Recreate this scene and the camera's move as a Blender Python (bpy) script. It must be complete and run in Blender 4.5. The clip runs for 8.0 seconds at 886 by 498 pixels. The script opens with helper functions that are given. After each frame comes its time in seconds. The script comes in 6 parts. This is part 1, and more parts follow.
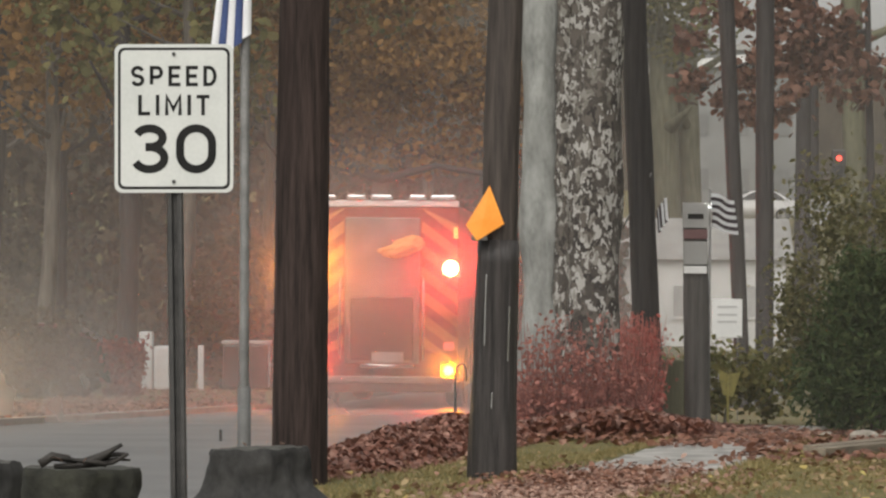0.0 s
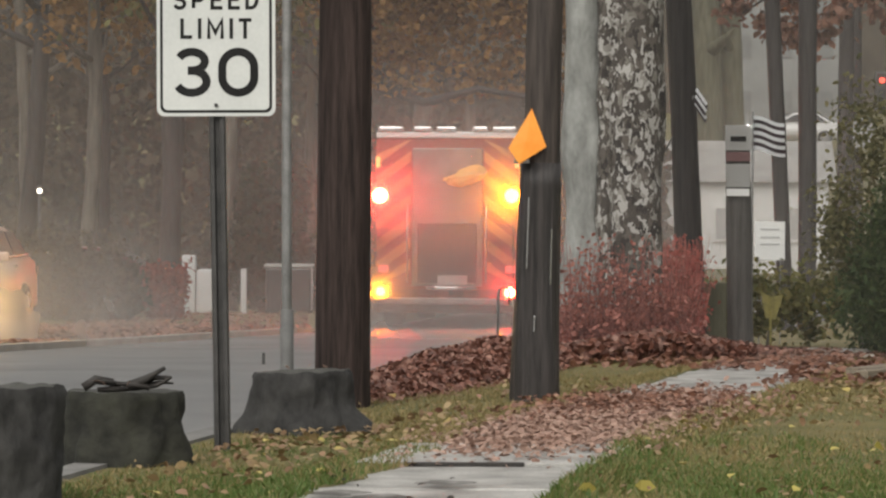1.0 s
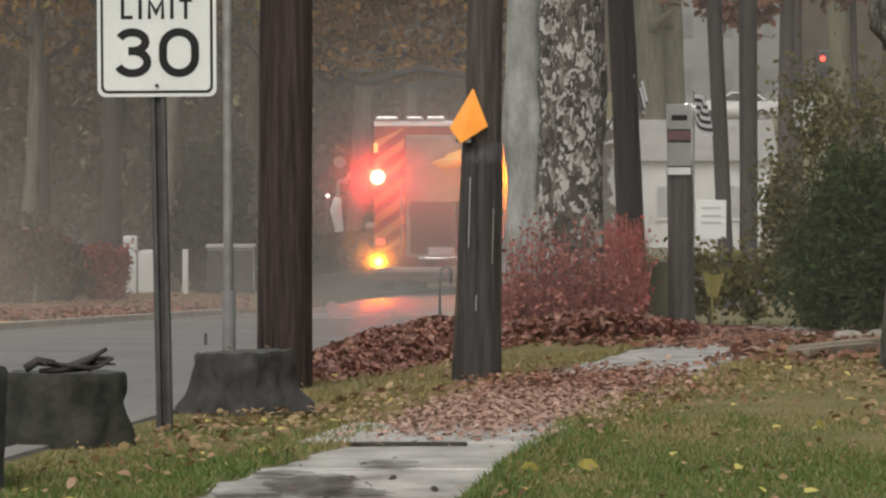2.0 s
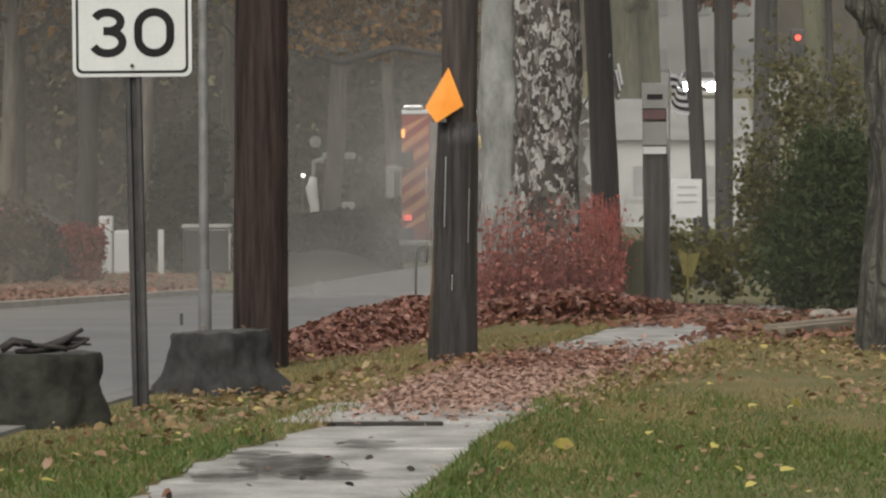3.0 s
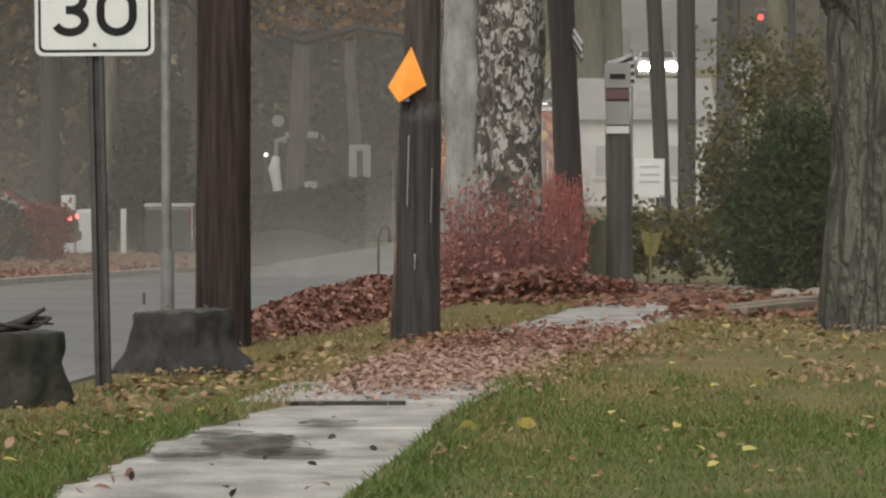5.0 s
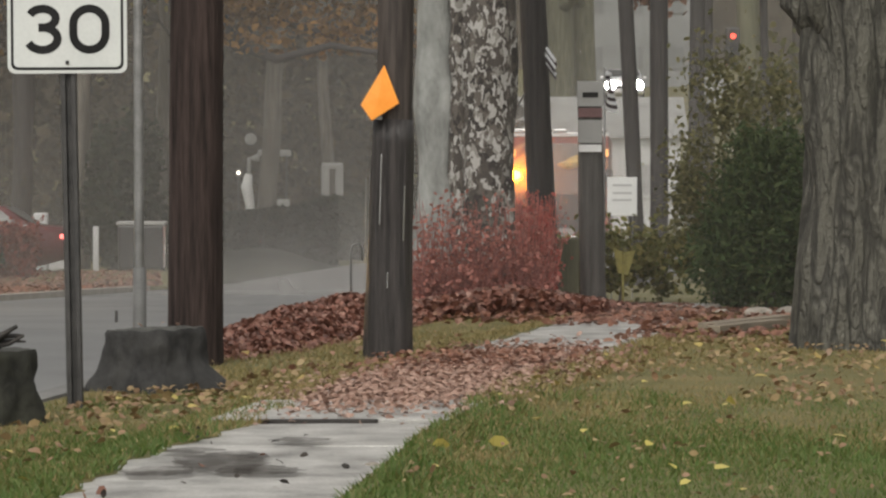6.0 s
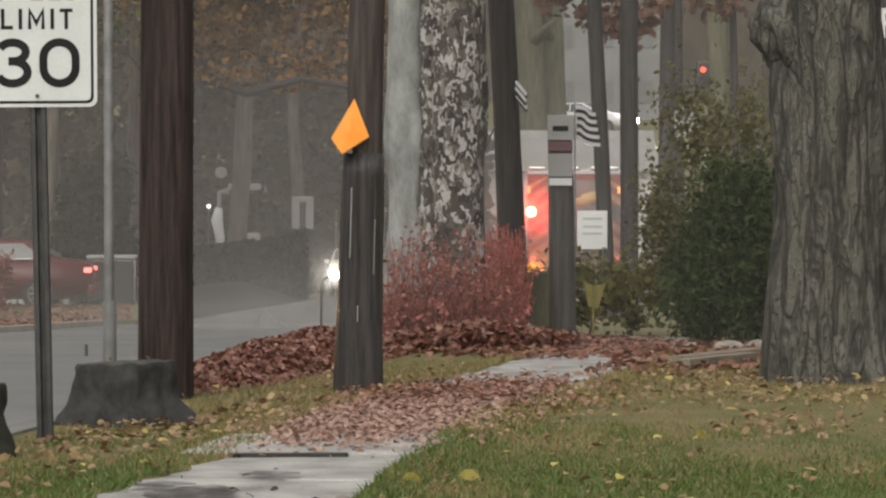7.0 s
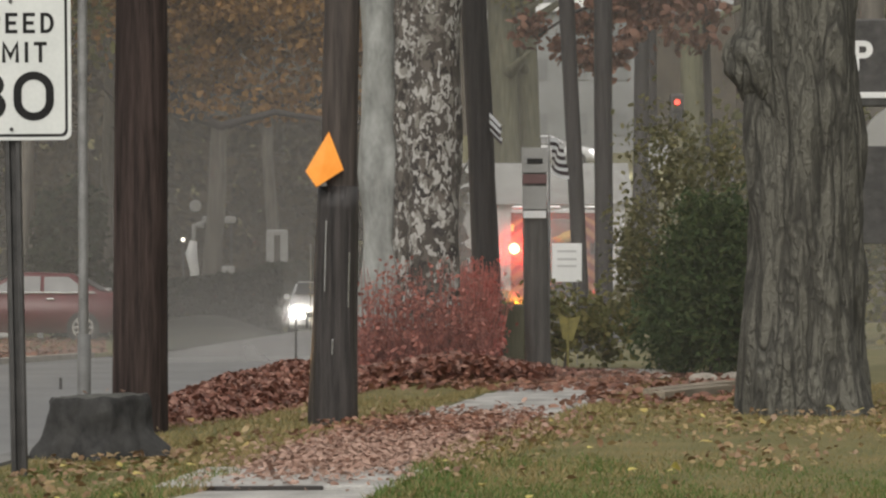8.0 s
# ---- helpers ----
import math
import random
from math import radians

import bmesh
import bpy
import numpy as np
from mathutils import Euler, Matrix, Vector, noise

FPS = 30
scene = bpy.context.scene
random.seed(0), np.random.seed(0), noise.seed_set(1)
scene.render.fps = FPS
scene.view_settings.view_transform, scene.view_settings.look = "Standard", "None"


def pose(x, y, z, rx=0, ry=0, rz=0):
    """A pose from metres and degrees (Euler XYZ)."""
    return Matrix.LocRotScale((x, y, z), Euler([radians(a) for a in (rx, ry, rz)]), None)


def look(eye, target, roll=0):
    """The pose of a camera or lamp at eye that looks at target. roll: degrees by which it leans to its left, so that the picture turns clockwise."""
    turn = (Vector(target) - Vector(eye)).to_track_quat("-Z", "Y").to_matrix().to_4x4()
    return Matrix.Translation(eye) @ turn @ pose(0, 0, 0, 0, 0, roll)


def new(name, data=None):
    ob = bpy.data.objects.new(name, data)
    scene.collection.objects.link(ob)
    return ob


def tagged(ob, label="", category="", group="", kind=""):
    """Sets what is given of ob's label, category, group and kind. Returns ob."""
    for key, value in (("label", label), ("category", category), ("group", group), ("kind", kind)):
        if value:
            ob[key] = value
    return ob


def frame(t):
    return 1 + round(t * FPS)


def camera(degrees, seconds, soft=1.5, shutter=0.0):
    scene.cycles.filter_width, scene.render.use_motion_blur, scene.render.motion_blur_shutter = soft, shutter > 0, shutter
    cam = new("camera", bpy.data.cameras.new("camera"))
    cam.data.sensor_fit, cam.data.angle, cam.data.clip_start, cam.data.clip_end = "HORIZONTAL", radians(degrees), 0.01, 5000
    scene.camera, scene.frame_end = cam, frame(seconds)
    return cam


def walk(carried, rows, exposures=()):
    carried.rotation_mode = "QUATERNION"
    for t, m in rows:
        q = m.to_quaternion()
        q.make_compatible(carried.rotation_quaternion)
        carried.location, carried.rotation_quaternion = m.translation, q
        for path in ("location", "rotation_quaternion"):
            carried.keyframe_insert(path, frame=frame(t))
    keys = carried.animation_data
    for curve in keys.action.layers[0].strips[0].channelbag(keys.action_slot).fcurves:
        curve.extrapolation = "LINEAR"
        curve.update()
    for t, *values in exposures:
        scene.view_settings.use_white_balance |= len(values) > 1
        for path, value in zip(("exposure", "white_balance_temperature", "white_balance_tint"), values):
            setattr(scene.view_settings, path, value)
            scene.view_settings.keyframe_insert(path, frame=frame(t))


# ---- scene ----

EYE = 1.374
cam = camera(13.76, 8.0, soft=2.3)
ROWS = [  # seconds, pitch, roll, yaw: a hand-held long lens that only turns
    (0.0, 0.213, -0.372, 1.026),
    (0.2, -0.212, -0.400, 1.212),
    (0.5, -0.507, -0.434, 1.607),
    (0.8, -0.771, -0.335, 1.643),
    (1.0, -0.991, -0.273, 1.687),
    (1.5, -1.278, -0.111, 1.312),
    (1.7, -1.285, -0.090, 1.062),
    (3.0, -1.624, 0.040, 0.394),
    (3.5, -1.868, 0.049, 0.270),
    (4.0, -1.933, -0.013, 0.153),
    (4.5, -1.983, 0.0, 0.0),
    (6.0, -1.661, -0.102, -0.612),
    (6.5, -1.426, -0.117, -0.837),
    (7.0, -1.137, -0.085, -1.076),
    (7.5, -0.837, -0.041, -1.306),
    (8.0, -0.625, -0.011, -1.474),
]
walk(cam, [(t, pose(0, 0, EYE, 90 + p, r, y)) for t, p, r, y in ROWS], exposures=((0.0, 1.03, 6850, 9), (1.5, 0.98, 6850, 9), (3.2, 0.94, 6850, 9), (8.0, 0.98, 6850, 9)))

# ---- light: a wet overcast afternoon ----
SUN_UP, SUN_TURN = 52.0, 200.0
world = bpy.data.worlds.new("overcast_sky")
scene.world = world
world.use_nodes = True
wn, wl = world.node_tree.nodes, world.node_tree.links
sky = wn.new("ShaderNodeTexSky")
sky.sky_type, sky.sun_disc = "NISHITA", False
sky.sun_elevation, sky.sun_rotation = radians(SUN_UP), radians(SUN_TURN)
sky.air_density, sky.dust_density = 1.0, 4.0
grey = wn.new("ShaderNodeHueSaturation")
grey.inputs["Saturation"].default_value = 0.12
wl.new(sky.outputs[0], grey.inputs["Color"])
wl.new(grey.outputs[0], wn["Background"].inputs["Color"])
wn["Background"].inputs["Strength"].default_value = 0.085
sun = new("sun", bpy.data.lights.new("sun", "SUN"))
sun.data.energy, sun.data.angle, sun.data.color = 0.5, radians(40), (1.0, 0.97, 0.93)
sun.matrix_basis = look((-8, -20, 30), (0, 20, 0))


# ---- materials ----
def material(name, a, b, rough=0.8, scale=6.0, stretch=(1, 1, 1), bump=0.3, fine=60.0, metal=0.0, spec=0.5, space="Object"):
    """Two tones mixed by coarse and fine noise, with relief."""
    m = bpy.data.materials.new(name)
    m.use_nodes = True
    n, l = m.node_tree.nodes, m.node_tree.links
    p = n["Principled BSDF"]
    co, mp = n.new("ShaderNodeTexCoord"), n.new("ShaderNodeMapping")
    mp.inputs["Scale"].default_value = stretch
    l.new(co.outputs[space], mp.inputs["Vector"])
    big, small = n.new("ShaderNodeTexNoise"), n.new("ShaderNodeTexNoise")
    big.inputs["Scale"].default_value, big.inputs["Detail"].default_value = scale, 6.0
    small.inputs["Scale"].default_value, small.inputs["Detail"].default_value = fine, 4.0
    for q in (big, small):
        l.new(mp.outputs[0], q.inputs["Vector"])
    add = n.new("ShaderNodeMath")
    add.operation = "MULTIPLY_ADD"
    add.inputs[1].default_value = 0.45
    l.new(small.outputs["Fac"], add.inputs[0])
    l.new(big.outputs["Fac"], add.inputs[2])
    ramp = n.new("ShaderNodeMapRange")
    ramp.inputs["From Min"].default_value, ramp.inputs["From Max"].default_value = 0.5, 0.95
    l.new(add.outputs[0], ramp.inputs["Value"])
    mix = n.new("ShaderNodeMix")
    mix.data_type = "RGBA"
    mix.inputs["A"].default_value, mix.inputs["B"].default_value = (*a, 1), (*b, 1)
    l.new(ramp.outputs[0], mix.inputs["Factor"])
    l.new(mix.outputs["Result"], p.inputs["Base Color"])
    p.inputs["Roughness"].default_value, p.inputs["Metallic"].default_value = rough, metal
    p.inputs["Specular IOR Level"].default_value = spec
    if bump:
        bp = n.new("ShaderNodeBump")
        bp.inputs["Strength"].default_value, bp.inputs["Distance"].default_value = bump, 0.02
        l.new(add.outputs[0], bp.inputs["Height"])
        l.new(bp.outputs[0], p.inputs["Normal"])
    return m


def leafy(name, colours, rough=0.6, trans=0.25):
    """Leaves and blades: each island takes its own tone."""
    m = bpy.data.materials.new(name)
    m.use_nodes = True
    n, l = m.node_tree.nodes, m.node_tree.links
    p = n["Principled BSDF"]
    g, r = n.new("ShaderNodeNewGeometry"), n.new("ShaderNodeValToRGB")
    el = r.color_ramp.elements
    el[0].color, el[1].color = (*colours[0], 1), (*colours[-1], 1)
    for i, c in enumerate(colours[1:-1]):
        el.new((i + 1) / (len(colours) - 1)).color = (*c, 1)
    l.new(g.outputs["Random Per Island"], r.inputs["Fac"])
    l.new(r.outputs["Color"], p.inputs["Base Color"])
    p.inputs["Roughness"].default_value = rough
    t, mx = n.new("ShaderNodeBsdfTranslucent"), n.new("ShaderNodeMixShader")
    l.new(r.outputs["Color"], t.inputs["Color"])
    mx.inputs[0].default_value = trans
    l.new(p.outputs[0], mx.inputs[1])
    l.new(t.outputs[0], mx.inputs[2])
    l.new(mx.outputs[0], n["Material Output"].inputs["Surface"])
    return m


def glowing(name, colour, strength):
    m = bpy.data.materials.new(name)
    m.use_nodes = True
    p = m.node_tree.nodes["Principled BSDF"]
    p.inputs["Base Color"].default_value = (*colour, 1)
    p.inputs["Emission Color"].default_value = (*colour, 1)
    p.inputs["Emission Strength"].default_value = strength
    return m


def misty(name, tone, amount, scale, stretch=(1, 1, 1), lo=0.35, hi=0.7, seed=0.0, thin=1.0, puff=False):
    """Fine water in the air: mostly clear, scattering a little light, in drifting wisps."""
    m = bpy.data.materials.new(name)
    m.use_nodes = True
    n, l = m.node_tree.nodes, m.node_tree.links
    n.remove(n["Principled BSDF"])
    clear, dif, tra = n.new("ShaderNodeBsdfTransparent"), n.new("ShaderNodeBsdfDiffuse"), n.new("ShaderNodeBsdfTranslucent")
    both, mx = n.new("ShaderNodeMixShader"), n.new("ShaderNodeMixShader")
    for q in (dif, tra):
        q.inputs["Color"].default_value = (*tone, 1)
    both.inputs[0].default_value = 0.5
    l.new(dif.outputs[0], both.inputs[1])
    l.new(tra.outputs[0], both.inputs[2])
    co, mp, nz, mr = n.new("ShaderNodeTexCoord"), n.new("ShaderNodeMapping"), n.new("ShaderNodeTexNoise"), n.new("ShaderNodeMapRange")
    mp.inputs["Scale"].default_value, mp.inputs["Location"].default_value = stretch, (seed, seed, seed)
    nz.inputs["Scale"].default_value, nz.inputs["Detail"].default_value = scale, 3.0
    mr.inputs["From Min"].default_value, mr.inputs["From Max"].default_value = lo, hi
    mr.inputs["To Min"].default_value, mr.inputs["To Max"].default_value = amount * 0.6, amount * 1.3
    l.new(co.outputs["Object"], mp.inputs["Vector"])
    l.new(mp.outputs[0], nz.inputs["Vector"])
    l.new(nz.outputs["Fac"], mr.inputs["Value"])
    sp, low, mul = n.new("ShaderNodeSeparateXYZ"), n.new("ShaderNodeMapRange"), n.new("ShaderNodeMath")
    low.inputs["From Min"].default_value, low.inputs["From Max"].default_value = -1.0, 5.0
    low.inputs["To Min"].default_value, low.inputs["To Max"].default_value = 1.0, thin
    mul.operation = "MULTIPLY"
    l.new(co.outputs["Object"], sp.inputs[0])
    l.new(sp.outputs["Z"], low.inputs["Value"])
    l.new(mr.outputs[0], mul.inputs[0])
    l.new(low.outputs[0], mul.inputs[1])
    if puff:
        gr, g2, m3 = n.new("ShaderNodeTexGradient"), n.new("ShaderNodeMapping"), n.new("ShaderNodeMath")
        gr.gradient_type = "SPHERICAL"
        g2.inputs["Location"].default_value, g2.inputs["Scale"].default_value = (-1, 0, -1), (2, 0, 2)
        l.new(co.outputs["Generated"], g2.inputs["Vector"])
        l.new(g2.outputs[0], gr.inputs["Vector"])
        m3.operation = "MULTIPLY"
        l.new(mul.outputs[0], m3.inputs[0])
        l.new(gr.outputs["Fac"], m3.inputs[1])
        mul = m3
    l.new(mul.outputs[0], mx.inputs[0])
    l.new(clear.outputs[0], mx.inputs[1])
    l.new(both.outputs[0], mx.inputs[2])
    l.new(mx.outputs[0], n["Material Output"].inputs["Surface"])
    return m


def fissured(name, crack, ridge, pale):
    """Old bark: long plates between dark wandering furrows."""
    m = bpy.data.materials.new(name)
    m.use_nodes = True
    n, l = m.node_tree.nodes, m.node_tree.links
    p = n["Principled BSDF"]
    p.inputs["Roughness"].default_value = 0.9
    co = n.new("ShaderNodeTexCoord")
    outs = []
    for scale, sz, detail, dist in ((6.0, 0.17, 3.0, 0.7), (15.0, 0.22, 4.0, 0.9), (55.0, 0.5, 3.0, 0.0), (2.2, 0.5, 2.0, 0.0)):
        mp, nz = n.new("ShaderNodeMapping"), n.new("ShaderNodeTexNoise")
        mp.inputs["Scale"].default_value = (1, 1, sz)
        nz.inputs["Scale"].default_value, nz.inputs["Detail"].default_value, nz.inputs["Distortion"].default_value = scale, detail, dist
        l.new(co.outputs["Object"], mp.inputs["Vector"])
        l.new(mp.outputs[0], nz.inputs["Vector"])
        outs.append(nz.outputs["Fac"])

    def math_node(op, a, b):
        q = n.new("ShaderNodeMath")
        q.operation = op
        for i, v in enumerate((a, b)):
            if isinstance(v, float):
                q.inputs[i].default_value = v
            else:
                l.new(v, q.inputs[i])
        return q.outputs[0]

    def ridged(f, k):
        q = n.new("ShaderNodeMapRange")
        q.interpolation_type = "SMOOTHSTEP"
        q.inputs["From Max"].default_value = k
        l.new(math_node("ABSOLUTE", math_node("SUBTRACT", f, 0.5), 0.0), q.inputs["Value"])
        return q.outputs[0]
    wide, thin = ridged(outs[0], 0.085), ridged(outs[1], 0.06)
    plate = math_node("MULTIPLY", math_node("MULTIPLY_ADD", wide, 0.75), math_node("MULTIPLY_ADD", thin, 0.5))
    for q in [x for x in n if x.bl_idname == "ShaderNodeMath" and x.operation == "MULTIPLY_ADD"]:
        q.inputs[2].default_value = 1.0 - q.inputs[1].default_value
    grain = math_node("MULTIPLY", plate, math_node("ADD", outs[2], 0.45))
    tone, mix = n.new("ShaderNodeMix"), n.new("ShaderNodeMix")
    for q in (tone, mix):
        q.data_type = "RGBA"
    tone.inputs["A"].default_value, tone.inputs["B"].default_value = (*ridge, 1), (*pale, 1)
    l.new(outs[3], tone.inputs["Factor"])
    mix.inputs["A"].default_value = (*crack, 1)
    l.new(grain, mix.inputs["Factor"])
    l.new(tone.outputs["Result"], mix.inputs["B"])
    l.new(mix.outputs["Result"], p.inputs["Base Color"])
    bp = n.new("ShaderNodeBump")
    bp.inputs["Strength"].default_value, bp.inputs["Distance"].default_value = 0.9, 0.03
    l.new(grain, bp.inputs["Height"])
    l.new(bp.outputs[0], p.inputs["Normal"])
    return m


SOIL = material("lawn_soil", (0.075, 0.085, 0.024), (0.165, 0.13, 0.05), 0.9, 1.5, fine=25)
ASPHALT = material("wet_asphalt", (0.10, 0.102, 0.103), (0.17, 0.17, 0.168), 0.5, 0.6, fine=120, bump=0.15)
OLD_ASPHALT = material("mossy_old_asphalt", (0.02, 0.024, 0.017), (0.05, 0.055, 0.042), 0.85, 0.5, (1, 0.35, 1), 0.2, 20, spec=0.2)
CONCRETE = material("wet_concrete", (0.17, 0.165, 0.155), (0.50, 0.49, 0.465), 0.5, 3.4, fine=55, bump=0.4)
KERB = material("kerb_concrete", (0.13, 0.13, 0.125), (0.22, 0.215, 0.205), 0.7, 3)
KERB_PALE = material("pale_worn_kerb", (0.24, 0.225, 0.19), (0.36, 0.34, 0.30), 0.7, 3)
POLE_BROWN = material("creosoted_wood", (0.013, 0.009, 0.008), (0.062, 0.043, 0.038), 0.8, 5, (6, 6, 0.35), 0.8, 24, spec=0.25)
POLE_GREY = material("weathered_pole_wood", (0.022, 0.017, 0.015), (0.075, 0.060, 0.052), 0.75, 5, (6, 6, 0.35), 0.5, 24)
POLE_DARK = material("wet_dark_pole_wood", (0.012, 0.010, 0.010), (0.040, 0.034, 0.033), 0.75, 5, (6, 6, 0.35), 0.5, 24)
STUB_WET = material("wet_splintered_stub", (0.008, 0.007, 0.007), (0.058, 0.050, 0.048), 0.42, 6, (7, 7, 0.25), 0.9, 30)
BARK = fissured("furrowed_bark", (0.016, 0.015, 0.013), (0.088, 0.084, 0.068), (0.155, 0.15, 0.128))
BARK_FAR = material("smooth_grey_bark", (0.055, 0.048, 0.04), (0.14, 0.125, 0.105), 0.9, 3, (3, 3, 0.4), 0.4, 20)
BARK_MOSS = material("mossy_bark", (0.075, 0.075, 0.045), (0.15, 0.145, 0.095), 0.9, 3, (3, 3, 0.4), 0.4, 20)
STEEL = material("galvanised_steel", (0.14, 0.14, 0.138), (0.26, 0.26, 0.255), 0.5, 8, metal=0.25, bump=0.05)
POST_STEEL = material("dark_weathered_steel", (0.03, 0.03, 0.03), (0.075, 0.072, 0.07), 0.5, 8, metal=0.3, bump=0.05)
DULL_STEEL = material("dull_grey_steel", (0.075, 0.075, 0.073), (0.13, 0.13, 0.127), 0.7, 8, bump=0.05)
SIGN_WHITE = material("reflective_white_sheet", (0.50, 0.52, 0.505), (0.60, 0.615, 0.595), 0.45, 3, bump=0.03)
SIGN_BLACK = material("sign_black_ink", (0.012, 0.012, 0.012), (0.022, 0.022, 0.022), 0.6, 6, bump=0, spec=0.12)
SIGN_ORANGE = material("fluorescent_orange_sheet", (0.95, 0.30, 0.03), (1.0, 0.37, 0.05), 0.5, 6, bump=0.05)
STUMP = material("weathered_stump_wood", (0.008, 0.008, 0.008), (0.046, 0.045, 0.043), 0.85, 7, (1, 1, 0.7), 0.9, 30)
STUMP_MOSSY = material("mossy_stump_wood", (0.005, 0.005, 0.004), (0.034, 0.035, 0.025), 0.9, 5.5, (1, 1, 1.0), 0.9, 26)
STUMP_TOP = material("weathered_cut_wood", (0.03, 0.03, 0.027), (0.085, 0.085, 0.075), 0.85, 9, fine=40, bump=0.8)
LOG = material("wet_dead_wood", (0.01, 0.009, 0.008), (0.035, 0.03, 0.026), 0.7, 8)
MOULD = material("leaf_mould", (0.05, 0.022, 0.014), (0.12, 0.055, 0.035), 0.9, 6, fine=40, bump=0.8)
WHITE_PAINT = material("weathered_white_paint", (0.62, 0.63, 0.63), (0.78, 0.78, 0.77), 0.6, 1.5, bump=0.05)
GREY_PAINT = material("grey_siding_paint", (0.25, 0.25, 0.24), (0.36, 0.36, 0.35), 0.7, 1.5, bump=0.05)
DARK = material("dark_glass_and_rubber", (0.012, 0.013, 0.014), (0.03, 0.03, 0.032), 0.3, 4, bump=0)
RUBBER = material("tyre_rubber", (0.012, 0.012, 0.012), (0.028, 0.028, 0.028), 0.8, 10)
RED_CAR = material("dark_red_car_paint", (0.060, 0.005, 0.008), (0.09, 0.008, 0.012), 0.4, 2, bump=0)
WHITE_CAR = material("white_car_paint", (0.6, 0.6, 0.6), (0.72, 0.72, 0.72), 0.3, 2, bump=0)
CHROME = material("worn_chrome", (0.5, 0.5, 0.5), (0.65, 0.65, 0.65), 0.25, 5, metal=1.0, bump=0)
TRUCK_RED = material("fire_truck_red", (0.20, 0.032, 0.022), (0.27, 0.048, 0.034), 0.45, 2, bump=0)
TRUCK_YELLOW = material("reflective_orange_stripe", (0.42, 0.16, 0.07), (0.50, 0.21, 0.09), 0.5, 3, bump=0)
TRUCK_GREY = material("brushed_truck_panel", (0.15, 0.14, 0.135), (0.23, 0.22, 0.21), 0.4, 3, metal=0.4, bump=0)
CANVAS = material("yellow_hose_cover", (0.55, 0.4, 0.14), (0.72, 0.55, 0.22), 0.8, 4)
FLAG_BLUE = material("flag_blue_cloth", (0.03, 0.05, 0.14), (0.05, 0.08, 0.2), 0.85, 4, bump=0)
FLAG_DARK = material("flag_dark_red_cloth", (0.03, 0.025, 0.03), (0.06, 0.04, 0.045), 0.85, 4, bump=0)
FLAG_WHITE = material("flag_white_cloth", (0.62, 0.64, 0.66), (0.75, 0.76, 0.78), 0.85, 4, bump=0)
YELLOW_TAG = material("yellow_plastic", (0.17, 0.15, 0.04), (0.30, 0.26, 0.07), 0.6, 14, bump=0.05)
ROCK = material("pale_field_stone", (0.16, 0.14, 0.115), (0.36, 0.33, 0.285), 0.9, 8)
PLANK = material("old_grey_plank", (0.14, 0.12, 0.09), (0.3, 0.25, 0.19), 0.85, 6, (0.5, 5, 5))
HAZE_WALL = material("far_grey_render", (0.17, 0.175, 0.175), (0.24, 0.245, 0.245), 0.8, 0.5, bump=0)
HAZE_WINDOW = material("far_dim_glass", (0.13, 0.135, 0.135), (0.18, 0.185, 0.185), 0.4, 0.5, bump=0)
FARWALL = material("far_pale_wall", (0.38, 0.39, 0.39), (0.5, 0.5, 0.5), 0.8, 0.7, bump=0)
WOODS = material("far_wood_edge", (0.04, 0.034, 0.026), (0.085, 0.07, 0.053), 1.0, 0.35, (1, 1, 0.6), 0, 2.5)
GRASS = leafy("grass_blades", [(0.055, 0.105, 0.018), (0.08, 0.14, 0.026), (0.11, 0.155, 0.036), (0.15, 0.155, 0.05)])
GRASS_DRY = leafy("dry_grass_blades", [(0.15, 0.145, 0.05), (0.25, 0.205, 0.085), (0.33, 0.24, 0.115), (0.18, 0.165, 0.055)])
FALLEN = leafy("fallen_brown_leaves", [(0.09, 0.036, 0.022), (0.19, 0.085, 0.055), (0.27, 0.13, 0.085), (0.14, 0.06, 0.04), (0.34, 0.19, 0.13)], 0.5, 0.1)
FALLEN_RED = leafy("fallen_red_brown_leaves", [(0.075, 0.030, 0.021), (0.17, 0.068, 0.046), (0.25, 0.11, 0.078), (0.12, 0.048, 0.033), (0.36, 0.20, 0.15)], 0.5, 0.1)
FALLEN_PALE = leafy("fallen_tan_leaves", [(0.19, 0.105, 0.075), (0.34, 0.215, 0.165), (0.43, 0.29, 0.23), (0.25, 0.14, 0.105)], 0.5, 0.1)
FALLEN_TAN = leafy("fallen_straw_leaves", [(0.22, 0.15, 0.075), (0.33, 0.24, 0.12), (0.18, 0.11, 0.06), (0.28, 0.17, 0.10)], 0.5, 0.1)
FALLEN_YELLOW = leafy("fallen_yellow_leaves", [(0.42, 0.36, 0.08), (0.5, 0.42, 0.14), (0.36, 0.25, 0.08)], 0.5, 0.1)
RED_LEAF = leafy("red_shrub_leaves", [(0.20, 0.065, 0.05), (0.32, 0.108, 0.082), (0.42, 0.165, 0.13), (0.24, 0.082, 0.064)], 0.6, 0.3)
EVERGREEN = leafy("evergreen_sprays", [(0.03, 0.05, 0.019), (0.05, 0.077, 0.029), (0.08, 0.10, 0.041), (0.036, 0.058, 0.023)], 0.75, 0.3)
OLIVE = leafy("olive_leaves", [(0.085, 0.09, 0.032), (0.15, 0.145, 0.055), (0.21, 0.18, 0.07)], 0.7, 0.35)
OLIVE_DIM = leafy("dim_olive_leaves", [(0.09, 0.094, 0.045), (0.15, 0.145, 0.07), (0.21, 0.19, 0.095)], 0.8, 0.35)
